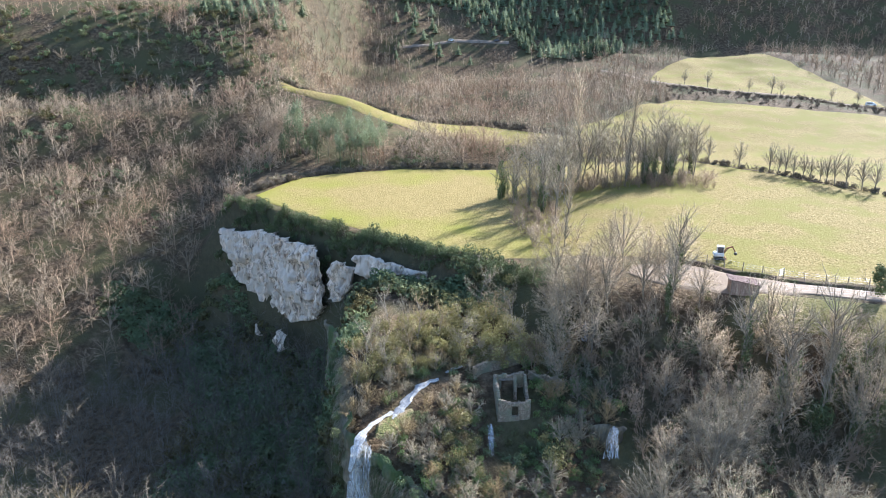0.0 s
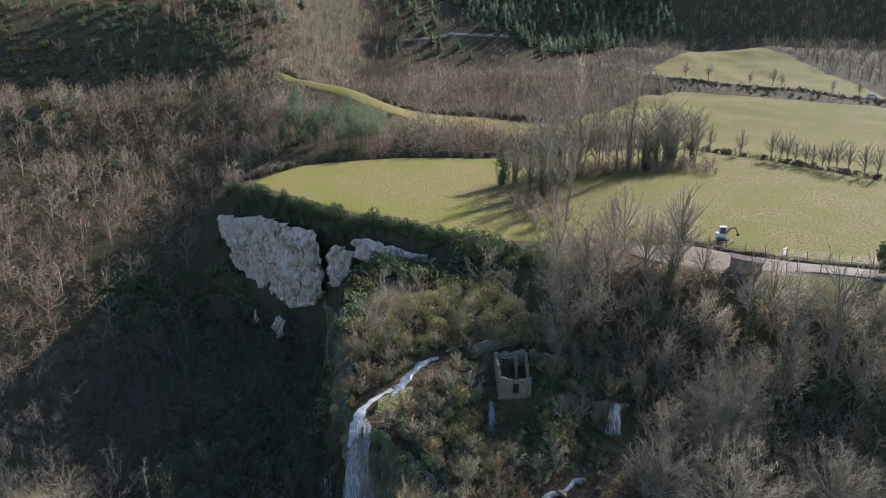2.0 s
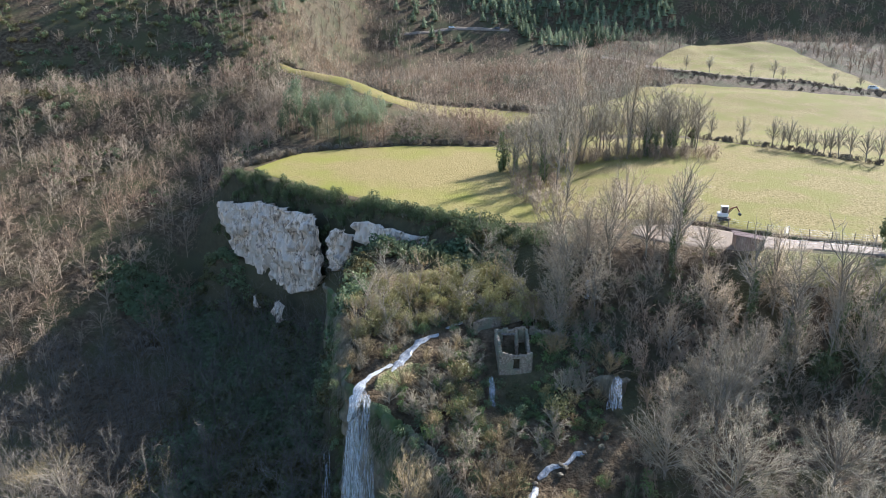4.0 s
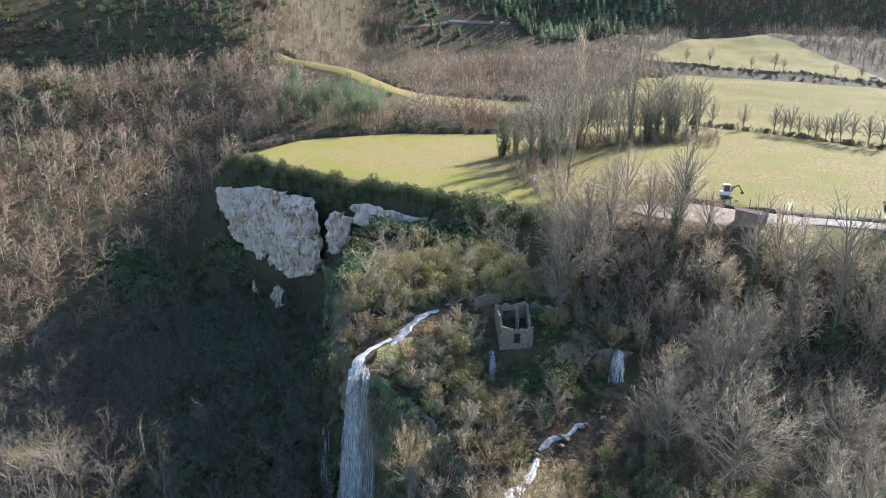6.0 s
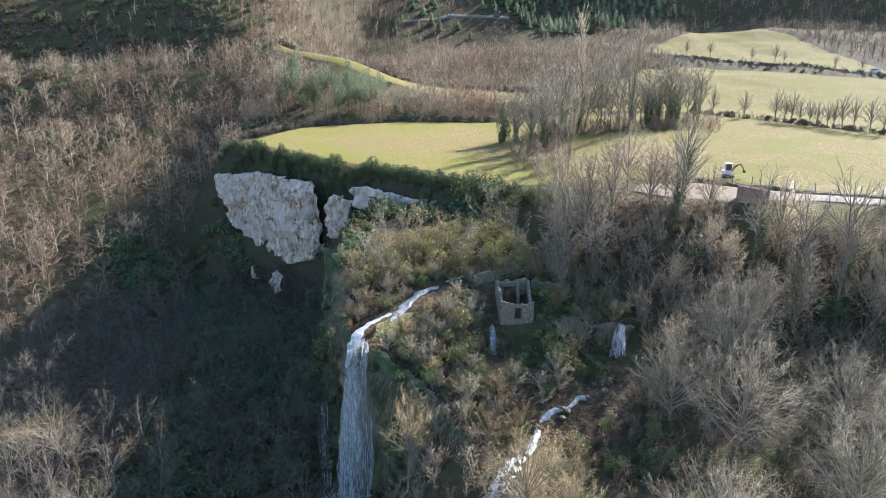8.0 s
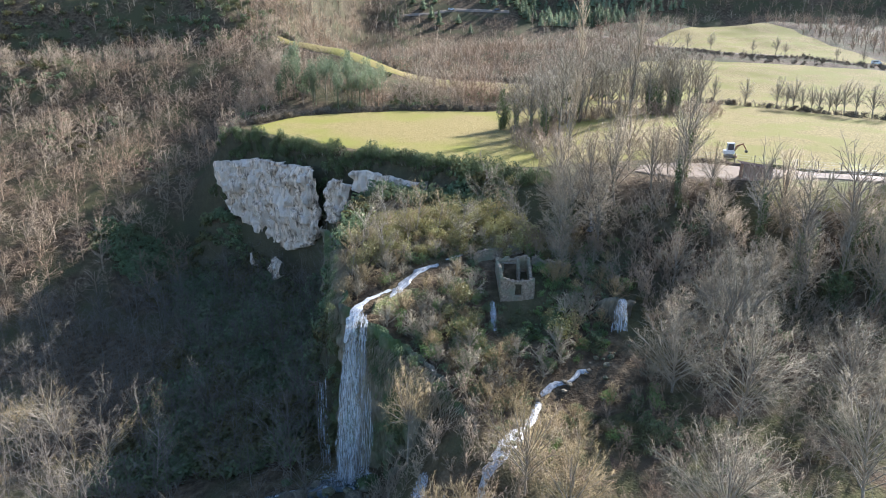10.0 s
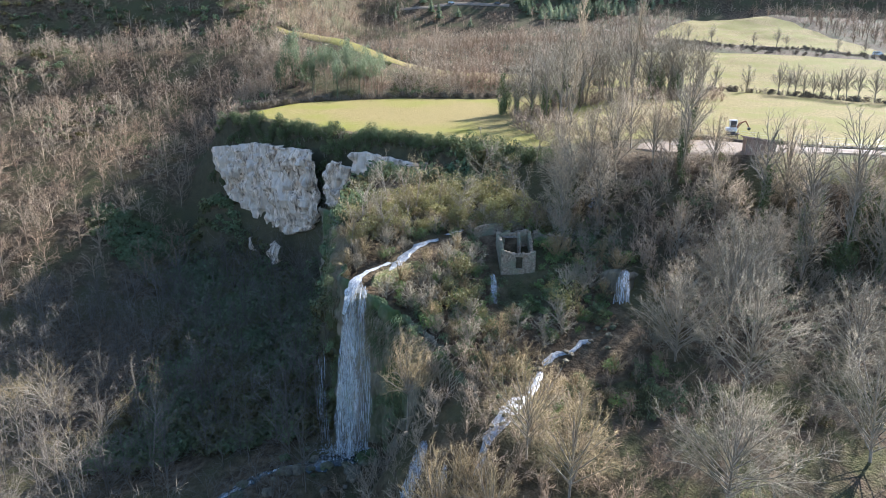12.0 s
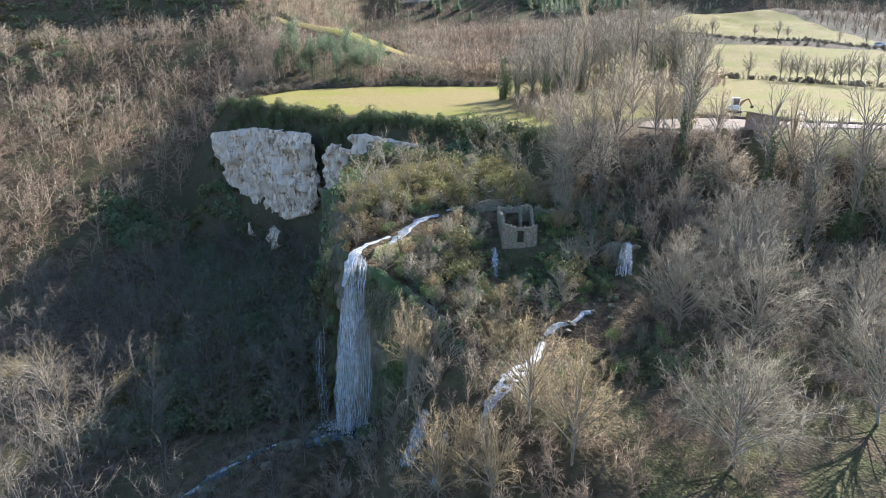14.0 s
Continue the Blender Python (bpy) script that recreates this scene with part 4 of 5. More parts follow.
boulder_meshes = [boulder(k, (0.9, 0.75, 0.55)) for k in range(4)]
rng = np.random.default_rng(17)
for k in range(78):
    if k >= 46:
        w = rng.random()
        bx, by = ((26 - 14 * w, 77.5 - 7.5 * w) if k < 62 else (12 - 9 * w, 69.5 - 14.5 * w))
        bx, by = bx + rng.normal(0, 0.9), by + rng.normal(0, 0.9)
    elif k < 30:
        bx, by = -15 + rng.normal(0, 4.2), 75.8 + rng.normal(0, 1.8)
    else:
        w = rng.random()
        bx, by = -20 - 22 * w + rng.normal(0, 1), 76.5 - 12 * w + rng.normal(0, 1.6)
    ob = tagged(new("boulder", boulder_meshes[k % 4]), "dark wet mossy boulder beside the water", "rock", "boulders along the water")
    ob.matrix_basis = Matrix.Translation((bx, by, float(land(bx, by)) + 0.2)) @ Matrix.Rotation(rng.random() * 6.3, 4, "Z") @ Matrix.Scale(rng.uniform(0.4, 1.5) * (0.42 if k >= 46 else 1), 4)
# ---------------------------------------------------------------- single trees and shrubs
def bare_kind(name, seed, height, radius, counts, label, twig_material=TWIG_GREY, ivy=0, extra=(), **how):
    th, tw = grow(seed, height, radius, counts, **how)
    more = list(extra)
    if ivy:
        more.append(("ivy", join([leaves(seed + 7, 420, (0, 0, height * ivy * 0.45), (0.95, 0.95, height * ivy * 0.55), 0.36, lumps=16), leaves(seed + 8, 160, (0.3, 0, height * ivy * 0.2), (0.9, 0.9, height * ivy * 0.3), 0.36, lumps=6)]), IVY, "dark green ivy"))
    return tree_kind(name, th, tw, BARK, twig_material, label, extra=more)


def round_kind(seed, height, width, limbs, subs, tips, r, label, twig_material=TWIG_GREY, **how):
    th, tw = round_tree(seed, height, width, limbs, subs, tips, r, **how)
    return tree_kind("bare_tree", th, tw, BARK, twig_material, label)


def shrub_kind(name, seed, size, n, leaf, material, label, stems=5):
    th, tw = grow(seed, size[2] * 1.2, 0.05, [5], spread=40, stems=stems, lean=30, twig=0.02, bare=0.2)
    root = tagged(new(name), label, "shrub")
    for part_name, (V, F), mat in (("branchwork", twigs(tw) if not th else join([tubes(th, 3), twigs(tw)]), BARK), ("foliage", leaves(seed, n, (0, 0, size[2] * 0.75), size, leaf, lumps=9), material)):
        ob = new(part_name, tri_mesh(part_name, V, F, mat))
        ob.parent = root
        tagged(ob, kind="stuff")
    return root


def spots(region, gap, seed, test, keep=1.0):
    x, y = scatter(region, gap, seed, keep)
    ok = test(x, y)
    return list(zip(x[ok].tolist(), y[ok].tolist()))


STREAM_LINE = along_line([(0, 96.5), (-4.1, 94.1), (-7, 90.2), (-9.8, 86.4), (-12, 83.4), (-13, 81.2)], 60)[1]


def dry(x, y, gap=1.9):
    """Clear of the upper stream and of the ground just before it."""
    x, y = np.asarray(x, float), np.asarray(y, float)
    d = np.hypot(x[..., None] - STREAM_LINE[:, 0], y[..., None] + 1.6 - STREAM_LINE[:, 1]).min(-1)
    return d > gap


WATER_LINE = np.concatenate([along_line(line, 16)[1] for line in ([(27, 78), (21.1, 75.1), (12.4, 70.5)], [(12.2, 69.5), (8.7, 63.4), (3.4, 55.4)], [(25.8, 84.5), (24.8, 79.5)], [(7.4, 86), (7.1, 82)], [(-2, 62), (-4.2, 58.5)])])


def open_bank(x, y, ahead=4.0, gap=1.7):
    """Clear of the lower streams and of the low bank before them."""
    x, y = np.asarray(x, float), np.asarray(y, float)
    back = np.clip(WATER_LINE[:, 1] - y[..., None], 0, ahead)
    return np.hypot(x[..., None] - WATER_LINE[:, 0], y[..., None] + back - WATER_LINE[:, 1]).min(-1) > gap


# the wooded bank below the lane
slope_kinds = [round_kind(300 + k, 11.5 + 0.9 * k, 4.6 + 0.4 * (k % 3), 26, 12, 9, 0.0135, "tall bare grey tree on the wooded bank", TWIG_PALE, low=0.22, flat=0.35) for k in range(6)]
plant(slope_kinds, spots((14, 94, 76, 116), 5.6, 41, lambda x, y: (y < rim(x) - 1.5) & ~((x > 45.5) & (y > 90 - 0.2 * (x - 58))) & ~((x > 52) & (ripple(x, y, 4.1, 56) > 0.1)) & ~((x < 40) & (y < 104) & (ripple(x, y, 4.3, 59) > 0.05)) & (y > 77 + 0.1 * (x - 40)) & ((x > 27) | (x > 19) & (y > 96)) & (x < 0.72 * y + 14) & ~((x > 21.5) & (x < 29.5) & (y < 88))) + [(41, 111.5), (43.2, 109.4), (39.4, 114), (36, 118.5), (34, 121), (52, 92)], 51, (0.62, 1.05))
ivy_kinds = [bare_kind("ivy_tree", 330 + k, 15, 0.22, [16, 9, 6], "bare tree with an ivy-clad trunk on the bank", ivy=0.72, spread=40, rise=0.2, shrink=0.4, twig=0.018, coarse=True) for k in range(3)]
plant(ivy_kinds, [(27, 163), (24, 170), (31, 190), (21, 178), (33, 188), (60, 186), (64, 188), (68, 190), (71, 192), (56, 187), (18, 182), (42.5, 107), (48, 90), (54, 86), (60, 86), (65, 82), (69, 80), (74, 81), (22, 104), (39, 101), (63, 84), (60, 80), (67, 77), (51, 84), (57, 83), (72, 84)], 52, (0.75, 1.05))

# the big spreading trees nearest to the camera
big_kinds = [round_kind(360 + k, height, width, 32, 14, 8, 0.0125, "large bare spreading tree with pale twigs", low=0.08, flat=0.15) for k, (height, width) in enumerate(((15.2, 8.2), (11.8, 7.2), (15.5, 6.6), (11.5, 6.2)))]
plant(big_kinds, [(34.0, 62), (25.6, 46), (41.2, 50.5), (47.5, 64), (37.5, 75), (28.6, 68.5)], 53, (0.98, 1.02))
tan_kinds = [round_kind(380 + k, height, width, 26, 13, 9, 0.013, "bare sunlit tree with tan twigs by the cascade", TWIG_TAN, low=low, flat=0.3) for k, (height, width, low) in enumerate(((16.5, 3.8, 0.5), (10.5, 4.6, 0.2), (13.5, 5.4, 0.2)))]
plant(tan_kinds, [(-4.5, 67.5), (2.0, 52.6), (11.8, 48.4), (-1, 50.5), (8.5, 54), (4, 47)], 54, (0.85, 1.0))
valley_kinds = [bare_kind("bare_tree", 390 + k, 14.5, 0.17, [14, 11, 7], "tall bare tree catching sun on the gorge floor", TWIG_TAN, spread=48, rise=0.18, shrink=0.42, twig=0.014, lean=10, wobble=0.2, bare=0.35, coarse=True) for k in range(3)]
plant(valley_kinds, [(-45.5, 83), (-72, 101), (-66, 95), (-55.5, 85), (-78, 99), (-53, 77)], 61, (0.68, 0.92))
# the copse of the middle of the fields, with its poplars
copse_kinds = [bare_kind("bare_tree", 400 + k, 17, 0.2, [18, 12, 8], "bare tree of the copse between the fields", spread=46, rise=0.2, shrink=0.36, twig=0.026, coarse=True, ivy=0.6 * (k == 1)) for k in range(4)]
plant(copse_kinds, spots((34, 78, 180, 206), 5.4, 42, lambda x, y: (y > 181 + 0.1 * (x - 40)) & (y < 201 + 0.1 * (x - 40))) + [(20, 176), (24, 170), (26, 163), (29, 157), (21, 182), (31, 165), (34, 172)], 55, (0.6, 1.15))
poplar_kinds = [bare_kind("poplar", 420 + k, 31, 0.17, [120, 18], "tall narrow bare poplar in the copse", TWIG_PALE, spread=32, rise=0.34, shrink=0.15, twig=0.036, coarse=True, bare=0.12, lean=2) for k in range(2)]
plant(poplar_kinds, [(40.5, 184), (53.5, 181)], 56, (0.97, 1.03))
short_poplar = copy_thing(poplar_kinds[0], Matrix.Identity(4))
short_poplar.matrix_basis = Matrix.Translation((27.6, 136, float(land(27.6, 136)) - 0.1)) @ Matrix.Rotation(2.0, 4, "Z") @ Matrix.Diagonal((0.72, 0.72, 0.54, 1))
tagged(short_poplar, "slender bare poplar at the meadow corner", "tree", "poplars of the valley")
bush_kinds = []
for k in range(4):
    th, tw = round_tree(440 + k, 3.2, 2.0, 14, 8, 7, 0.011, low=0.05, flat=0.5)
    root = tagged(new("bare_bush"), "leafless brown bush with tangled thin branches", "bush")
    ob = new("crown", tri_mesh("crown", *join([p for p in ((tubes(th, 3) if th else None), twigs(tw)) if p]), TWIG_TAN if k % 2 else TWIG_GREY))
    ob.parent = root
    bush_kinds.append(root)
plant(bush_kinds, spots((-12, 26, 60, 104), 2.7, 45, lambda x, y: (x > brink(y) + 1.5) & ~((x > 5.5) & (x < 17) & (y > 79) & (y < 98)) & ~((x > 17) & (y < 80)) & dry(x, y, 2.2) & open_bank(x, y))
      + spots((18, 28, 70, 84), 4.8, 46, lambda x, y: (y > 66) & open_bank(x, y)) + [(-14.2, 86.5), (-14.6, 88.5), (-15, 91), (-15.4, 93.5), (-16, 96.5), (-17, 100), (-13.2, 88.5), (-13.8, 91.5), (-18, 104), (-12.4, 90.5), (-14, 95), (-15.8, 99)], 57, (0.7, 1.3))
x, y = scatter((20, 34, 138, 184), 3.2, 43)
ok = np.abs(x - 24 - 0.05 * (160 - y)) < 5.5
x2, y2 = scatter((33, 78, 179, 190), 2.6, 44)
x3, y3 = scatter((-16, 16, 44, 76), 2.4, 49)
ok3 = (x3 < brink(y3) + 2) & (np.hypot(x3 + 14, y3 - 77) > 6.5)
SMALL_BUSH = []
for k in range(4):
    th, tw = grow(450 + k, 2.9, 0.05, [6, 6], spread=50, stems=3, lean=36, twig=0.028, shrink=0.52, bare=0.1, coarse=True)
    SMALL_BUSH.append(join([p for p in (tubes(th, 3) if th else None, twigs(tw)) if p]))
spread_out("bushy_margin", SMALL_BUSH, np.r_[x[ok], x2], np.r_[y[ok], y2], (0.8, 1.7), WOODS_TWIG, "grey bushes under the copse trees", "scrub", 69)
spread_out("bushy_slope", SMALL_BUSH, x3[ok3], y3[ok3], (0.6, 1.3), WOODS_TWIG, "tangled brown bushes on the tufa slope", "scrub", 70)

# evergreen shrubs on the cliff's brow and round the terrace
green_kinds = [shrub_kind("evergreen_shrub", 460 + k, (2.0, 1.9, 1.9), 620, 0.26, IVY, "dense dark green shrub on the cliff brow") for k in range(5)]
places = []
rng = np.random.default_rng(8)
for px in np.arange(-70, 22, 1.35):
    places.append((px, float(rim(px)) + rng.uniform(-3.4, 0.2)))
    if rng.random() < 0.55:
        places.append((px + rng.uniform(-0.6, 0.6), float(rim(px)) + rng.uniform(-0.4, 1.6)))
for px, py in ((8, 125), (10.5, 123), (13, 122.5), (11, 120), (15, 120), (6, 127), (-66, 178), (-67, 181)):
    places += [(px, py), (px + 1.2, py + 0.8)]
for px in np.arange(-62, 10, 0.95):
    if px < -28 or rng.random() < 0.3:
        places.append((px, float(rim(px)) - rng.uniform(1.4, 3.3) + 2.6 * (-18 < px < 0)))
for px in np.arange(-61, 16, 0.85):
    places.append((px, float(rim(px)) - rng.uniform(0.1, 1.3)))
plant(green_kinds, places, 58, (0.6, 1.2), sink=0.6)
bank_kinds = [shrub_kind("ivy_thicket", 470 + k, (2.6, 2.4, 3.4), 1500, 0.26, IVY, "dense dark ivy thicket on the bank below the lane") for k in range(3)]
plant(bank_kinds, [(56, 82), (60, 84), (62.5, 80), (66, 82.5), (70, 80), (73.5, 84), (77, 81), (64, 86), (69.5, 86), (47, 86), (20, 101), (21.5, 104)], 63, (0.7, 1.15))
column_kinds = [shrub_kind("ivy_column", 476 + k, (1.7, 1.7, 6.2), 2200, 0.34, IVY, "tall ivy-covered tree standing like a dark column", stems=2) for k in range(2)]
plant(column_kinds, [(30, 190), (33, 187.5), (17.5, 181), (64, 187), (61, 185), (69, 189), (35, 184)], 64, (0.75, 1.1))
olive_kinds = [shrub_kind("olive_shrub", 480 + k, (2.1, 2.1, 1.9), 620, 0.24, OLIVE, "sunlit yellow-green shrub on the spur") for k in range(4)]
plant(olive_kinds, [(2.5, 80), (4.5, 82.5), (5.5, 78.5), (3, 85.5), (1, 83), (6, 75.5), (-1, 78.5), (4.5, 88), (15.5, 84), (17, 80), (1.5, 76.5)] + spots((-24, 14, 96, 122), 2.3, 47, lambda x, y: (x > brink(y) + 0.5) & (y < 107 + 0.5 * (x + 15)) & (y > 99 + 0.4 * np.clip(x, -30, 0)) & dry(x, y, 2.6), 0.85), 59, (0.6, 1.4))
spur_kinds = [bare_kind("bare_tree", 500 + k, 8.5, 0.1, [13, 9, 6], "small bare tree on the spur", TWIG_TAN if k % 2 else TWIG_GREY, spread=46, rise=0.14, shrink=0.46, twig=0.015, coarse=True) for k in range(3)]
plant(spur_kinds, spots((-26, 18, 88, 130), 5.2, 48, lambda x, y: (x > brink(y) - 2) & (y < 106 + 0.5 * (x + 15)) & ~((x > -6) & (x < 18) & (y < 100)) & dry(x, y, 3.2), 0.8), 60, (0.6, 1.15))

terrace_kinds = [shrub_kind("terrace_shrub", 560 + k, (1.5, 1.5, 1.2), 420, 0.2, BOX if k % 2 else FERN, "grey-green shrub among the terrace bushes") for k in range(4)]
plant(terrace_kinds, spots((-9, 27, 60, 101), 3.5, 53, lambda x, y: (x > brink(y) + 1) & ~((x > 7.5) & (x < 15.5) & (y > 84) & (y < 98)) & dry(x, y, 2.4) & open_bank(x, y)) + [(1.1, 84.6), (2.6, 82), (0.4, 81), (3.2, 79), (4.9, 77.7), (1.8, 76.5), (5.6, 80.5), (3.2, 73.1), (6.2, 77), (-1.2, 79), (4.2, 84.4)], 62, (0.6, 1.25))
x, y = scatter((48, 92, 84, 101), 2.7, 54)
ok = (y < rim(x) - 4.5) & (y > rim(x) - 17) & (ripple(x, y, 8, 40) > -0.5) & ~((x > 49) & (x < 57) & (y > 96))
spread_out("verge_scrub", SMALL_BUSH, x[ok], y[ok], (0.5, 1.15), WOODS_TWIG, "thin bare shrubs on the bank below the lane", "scrub", 72)

x, y = scatter((15, 62, 76, 106), 2.5, 57)
ok = (y < rim(x) - 3) & ((x > 27) | (y > 97)) & ~((x > 48) & (y > 89)) & ~((x > 21.5) & (x < 29.5) & (y < 89))
spread_out("bank_brush", SMALL_BUSH, x[ok], y[ok], (0.8, 1.6), WOODS_TWIG, "tangled bare brushwood under the bank trees", "scrub", 74)
x, y = scatter((11, 58, 34, 73), 2.9, 58)
ok = open_bank(x, y, 2.5, 2.0) & (x > 20 - 0.3 * (y - 45)) & ~((x > 26) & (x < 43) & (y < 46) & (y > 35)) & (ripple(x, y, 6, 41) > -0.35) & ~((x > 34) & (y < 60) & (ripple(x, y, 5, 42) > -0.2))
spread_out("glade_brush", SMALL_BUSH, x[ok], y[ok], (0.5, 1.2), WOODS_TWIG, "brown bare brushwood round the big trees", "scrub", 75)

# hedgerows
def hedge(name, line, seed, label, size=(0.35, 0.6)):
    s, q = along_line(line, int(along_line(line, 2)[0][-1] / 0.9))
    r = np.random.default_rng(seed)
    return spread_out(name, GREEN_KINDS[:3] + SCRUB_KINDS[:2], q[:, 0] + r.normal(0, 0.5, len(q)), q[:, 1] + r.normal(0, 0.5, len(q)), size, BRAMBLE, label, "hedge", seed)


hedge("hedgerow", [(87, 220), (90, 216.5), (98, 208), (105, 199), (114, 183), (123, 169), (150, 147), (185, 135)], 61, "low dark hedgerow between two pastures", (0.5, 0.9))
hedge("hedgerow", [(120, 376), (132, 364), (158, 348), (183, 334), (202, 317), (222, 305)], 62, "hedgerow along the upper lane", (0.5, 0.85))
hedge("hedgerow", [(-50, 209), (-38, 216), (-17, 223), (2, 224), (20, 223)], 63, "scrubby margin behind the meadow", (0.5, 0.9))
hedge("hedgerow", [(-64, 180), (-60, 190), (-55, 199), (-50, 207)], 64, "bushes along the west edge of the meadow", (0.6, 1.2))
hedge("hedgerow", [(-78, 306), (-56, 300), (-38, 295), (-12, 300), (18, 305), (41, 282), (54, 266)], 65, "hedge above the ridge meadow", (0.6, 1.1))
bank_ring = [(108, 396), (126, 378), (136, 368), (160, 353), (185, 339), (204, 320), (224, 309), (250, 296)] + MIDDLE_FAR[:0:-1]
x, y = scatter((86, 250, 270, 400), 4.4, 29)
ok = inside(x, y, bank_ring)
spread_out("lane_bank_scrub", SCRUB_KINDS + GREEN_KINDS[:2], x[ok], y[ok], (0.45, 0.85), BRAMBLE, "brown brambles on the bank below the upper lane", "scrub", 73)
hedge_kinds = [tree_kind("hedgerow_tree", *round_tree(520 + k, 8.6, 2.1 + 0.2 * k, 16, 11, 9, 0.013, low=0.3, flat=0.3), BARK, TWIG_GREY, "small bare hedgerow tree") for k in range(4)]
plant(hedge_kinds, [(92, 215.5), (99, 207.5), (105, 199), (106.5, 197), (108, 195), (109, 192), (110.5, 190), (111.5, 187.5), (113, 185), (114, 183), (115.5, 181), (117, 178.5), (119.5, 175), (121, 172), (141, 375), (152, 368), (170, 356), (180, 351), (184, 349), (203, 333), (212, 326)], 66, (0.85, 1.3))
cypress = shrub_kind("ivy_stump", 540, (1.1, 1.1, 2.9), 900, 0.3, IVY, "ivy-covered tree stump beside the lane", stems=3)
cypress.matrix_basis = Matrix.Translation((74.4, 100.3, float(land(74.4, 100.3)) - 0.2)) @ Matrix.Scale(1.3, 4)

# green cover on the gorge walls
x, y = scatter((-104, 12, 72, 184), 1.75, 7)
d = brink(y) - x
ok = (d > -2 + 4 * (y < 106)) & (d < 44) & (y > 84) | ((y < rim(x) - 3.0) & (y > rim(x) - 16) & (x < 12) & (x > -80))
ok &= ~((y > rim(x) - 7.4 - 2.6 * ((x > -45) & (x < -18))) & (x < -18) & (x > -67)) & ~((y > rim(x) - 8.5) & (x < 2) & (x > -24))
spread_out("wall_greenery", COVER_KINDS, x[ok], y[ok], (0.95, 1.85), BOX, "dark evergreen cover clinging to the gorge wall", "shrubbery", 67)
x, y = scatter((-12, 48, 56, 104), 2.9, 9)
ok = (x > brink(y) + 0.5) & (ripple(x, y, 9, 36) > -0.1) & ~((x > 7) & (x < 16) & (y > 80) & (y < 97)) & dry(x, y) & open_bank(x, y, 1.5, 1.4)
x, y = np.r_[x[ok], np.linspace(5.5, 17, 22)], np.r_[y[ok], 84.5 + 1.8 * np.sin(np.arange(22) * 2.4)]
ok = x > -99
spread_out("undergrowth", LOW_KINDS, x[ok], y[ok], (0.3, 0.8), BOX, "low green undergrowth on the terrace", "undergrowth", 68)

# dead grass and roots hanging over the tufa brink
s_len, q = along_line([(-17.5, 104), (-15.8, 96), (-15.2, 90), (-14.6, 85.5)], 240)
s_len, q2 = along_line([(-10.2, 80.2), (-8, 79.4), (-4.5, 76.8), (-1, 72.8), (3, 67.8)], 260)
q = np.r_[q, q2]
r = np.random.default_rng(77)
rows = []
for px, py in np.repeat(q, 7, axis=0):
    px, py = px + r.normal(-0.5, 0.7), py + r.normal(-0.4, 0.7)
    z0 = float(terrace(px + 3, py + 2)) - 0.4 - r.random() ** 1.4 * 6
    ln = r.uniform(0.6, 2.2)
    a = np.array([px, py, z0])
    b = a + [-0.35 * ln + r.normal(0, 0.15), -0.3 * ln + r.normal(0, 0.15), -0.25 * ln]
    c = b + [r.normal(-0.1, 0.1), r.normal(-0.1, 0.1), -0.75 * ln]
    rows.append([*a, *b, 0.05, 0.035])
    rows.append([*b, *c, 0.035, 0.012])
tagged(new("hanging_grass", tri_mesh("hanging_grass", *tubes(rows, 3), STRAW)), "brown dead grass hanging over the tufa brink", "grass", kind="stuff")
x, y = scatter((13, 27, 76, 99), 1.6, 14, 0.95)
ok = ~((x < 14.6) & (y > 87) & (y < 96)) & (ripple(x, y, 6, 39) > -0.35) & open_bank(x, y, 1.5, 1.4)
spread_out("fern_bank", LOW_KINDS, x[ok], y[ok], (0.35, 0.8), FERN, "green ferns and ivy over the bank beside the ruin", "undergrowth", 71)

# plants clinging to the tufa face on both sides of the waterfall
r = np.random.default_rng(91)
face = np.r_[along_line([(-9.6, 79.2), (-4.8, 76.2), (-1.2, 72.2), (2.8, 67.2)], 110)[1], along_line([(-16.2, 83.6), (-16.6, 92), (-18, 101), (-21, 111)], 110)[1]]
pieces = []
for px, py in face:
    V, F = LOW_KINDS[r.integers(6)]
    size, a = r.uniform(0.35, 0.8), r.random() * 6.283
    top = float(terrace(px + 4, py + 3))
    at = np.array([px - 0.3 - 0.5 * r.random(), py - 0.5 * r.random(), 2 + (top - 3) * r.random() ** 0.8])
    W = V * size * [1, 1, 1.5]
    pieces.append((np.stack([W[:, 0] * math.cos(a) - W[:, 1] * math.sin(a), W[:, 0] * math.sin(a) + W[:, 1] * math.cos(a), W[:, 2]], -1) + at, F))
tagged(new("face_greenery", tri_mesh("face_greenery", *join(pieces), BOX)), "green plants clinging to the wet tufa face", "shrubbery", kind="stuff")
# ---------------------------------------------------------------- built things
def solid(bm_or_arrays, name, material, parent=None, label=""):
    """Links a bmesh as one mesh object under a thing or a part."""
    me = bpy.data.meshes.new(name)
    bm_or_arrays.to_mesh(me)
    bm_or_arrays.free()
    me.materials.append(material)
    ob = new(name, me)
    if parent:
        ob.parent = parent
    if label:
        tagged(ob, label)
    return ob


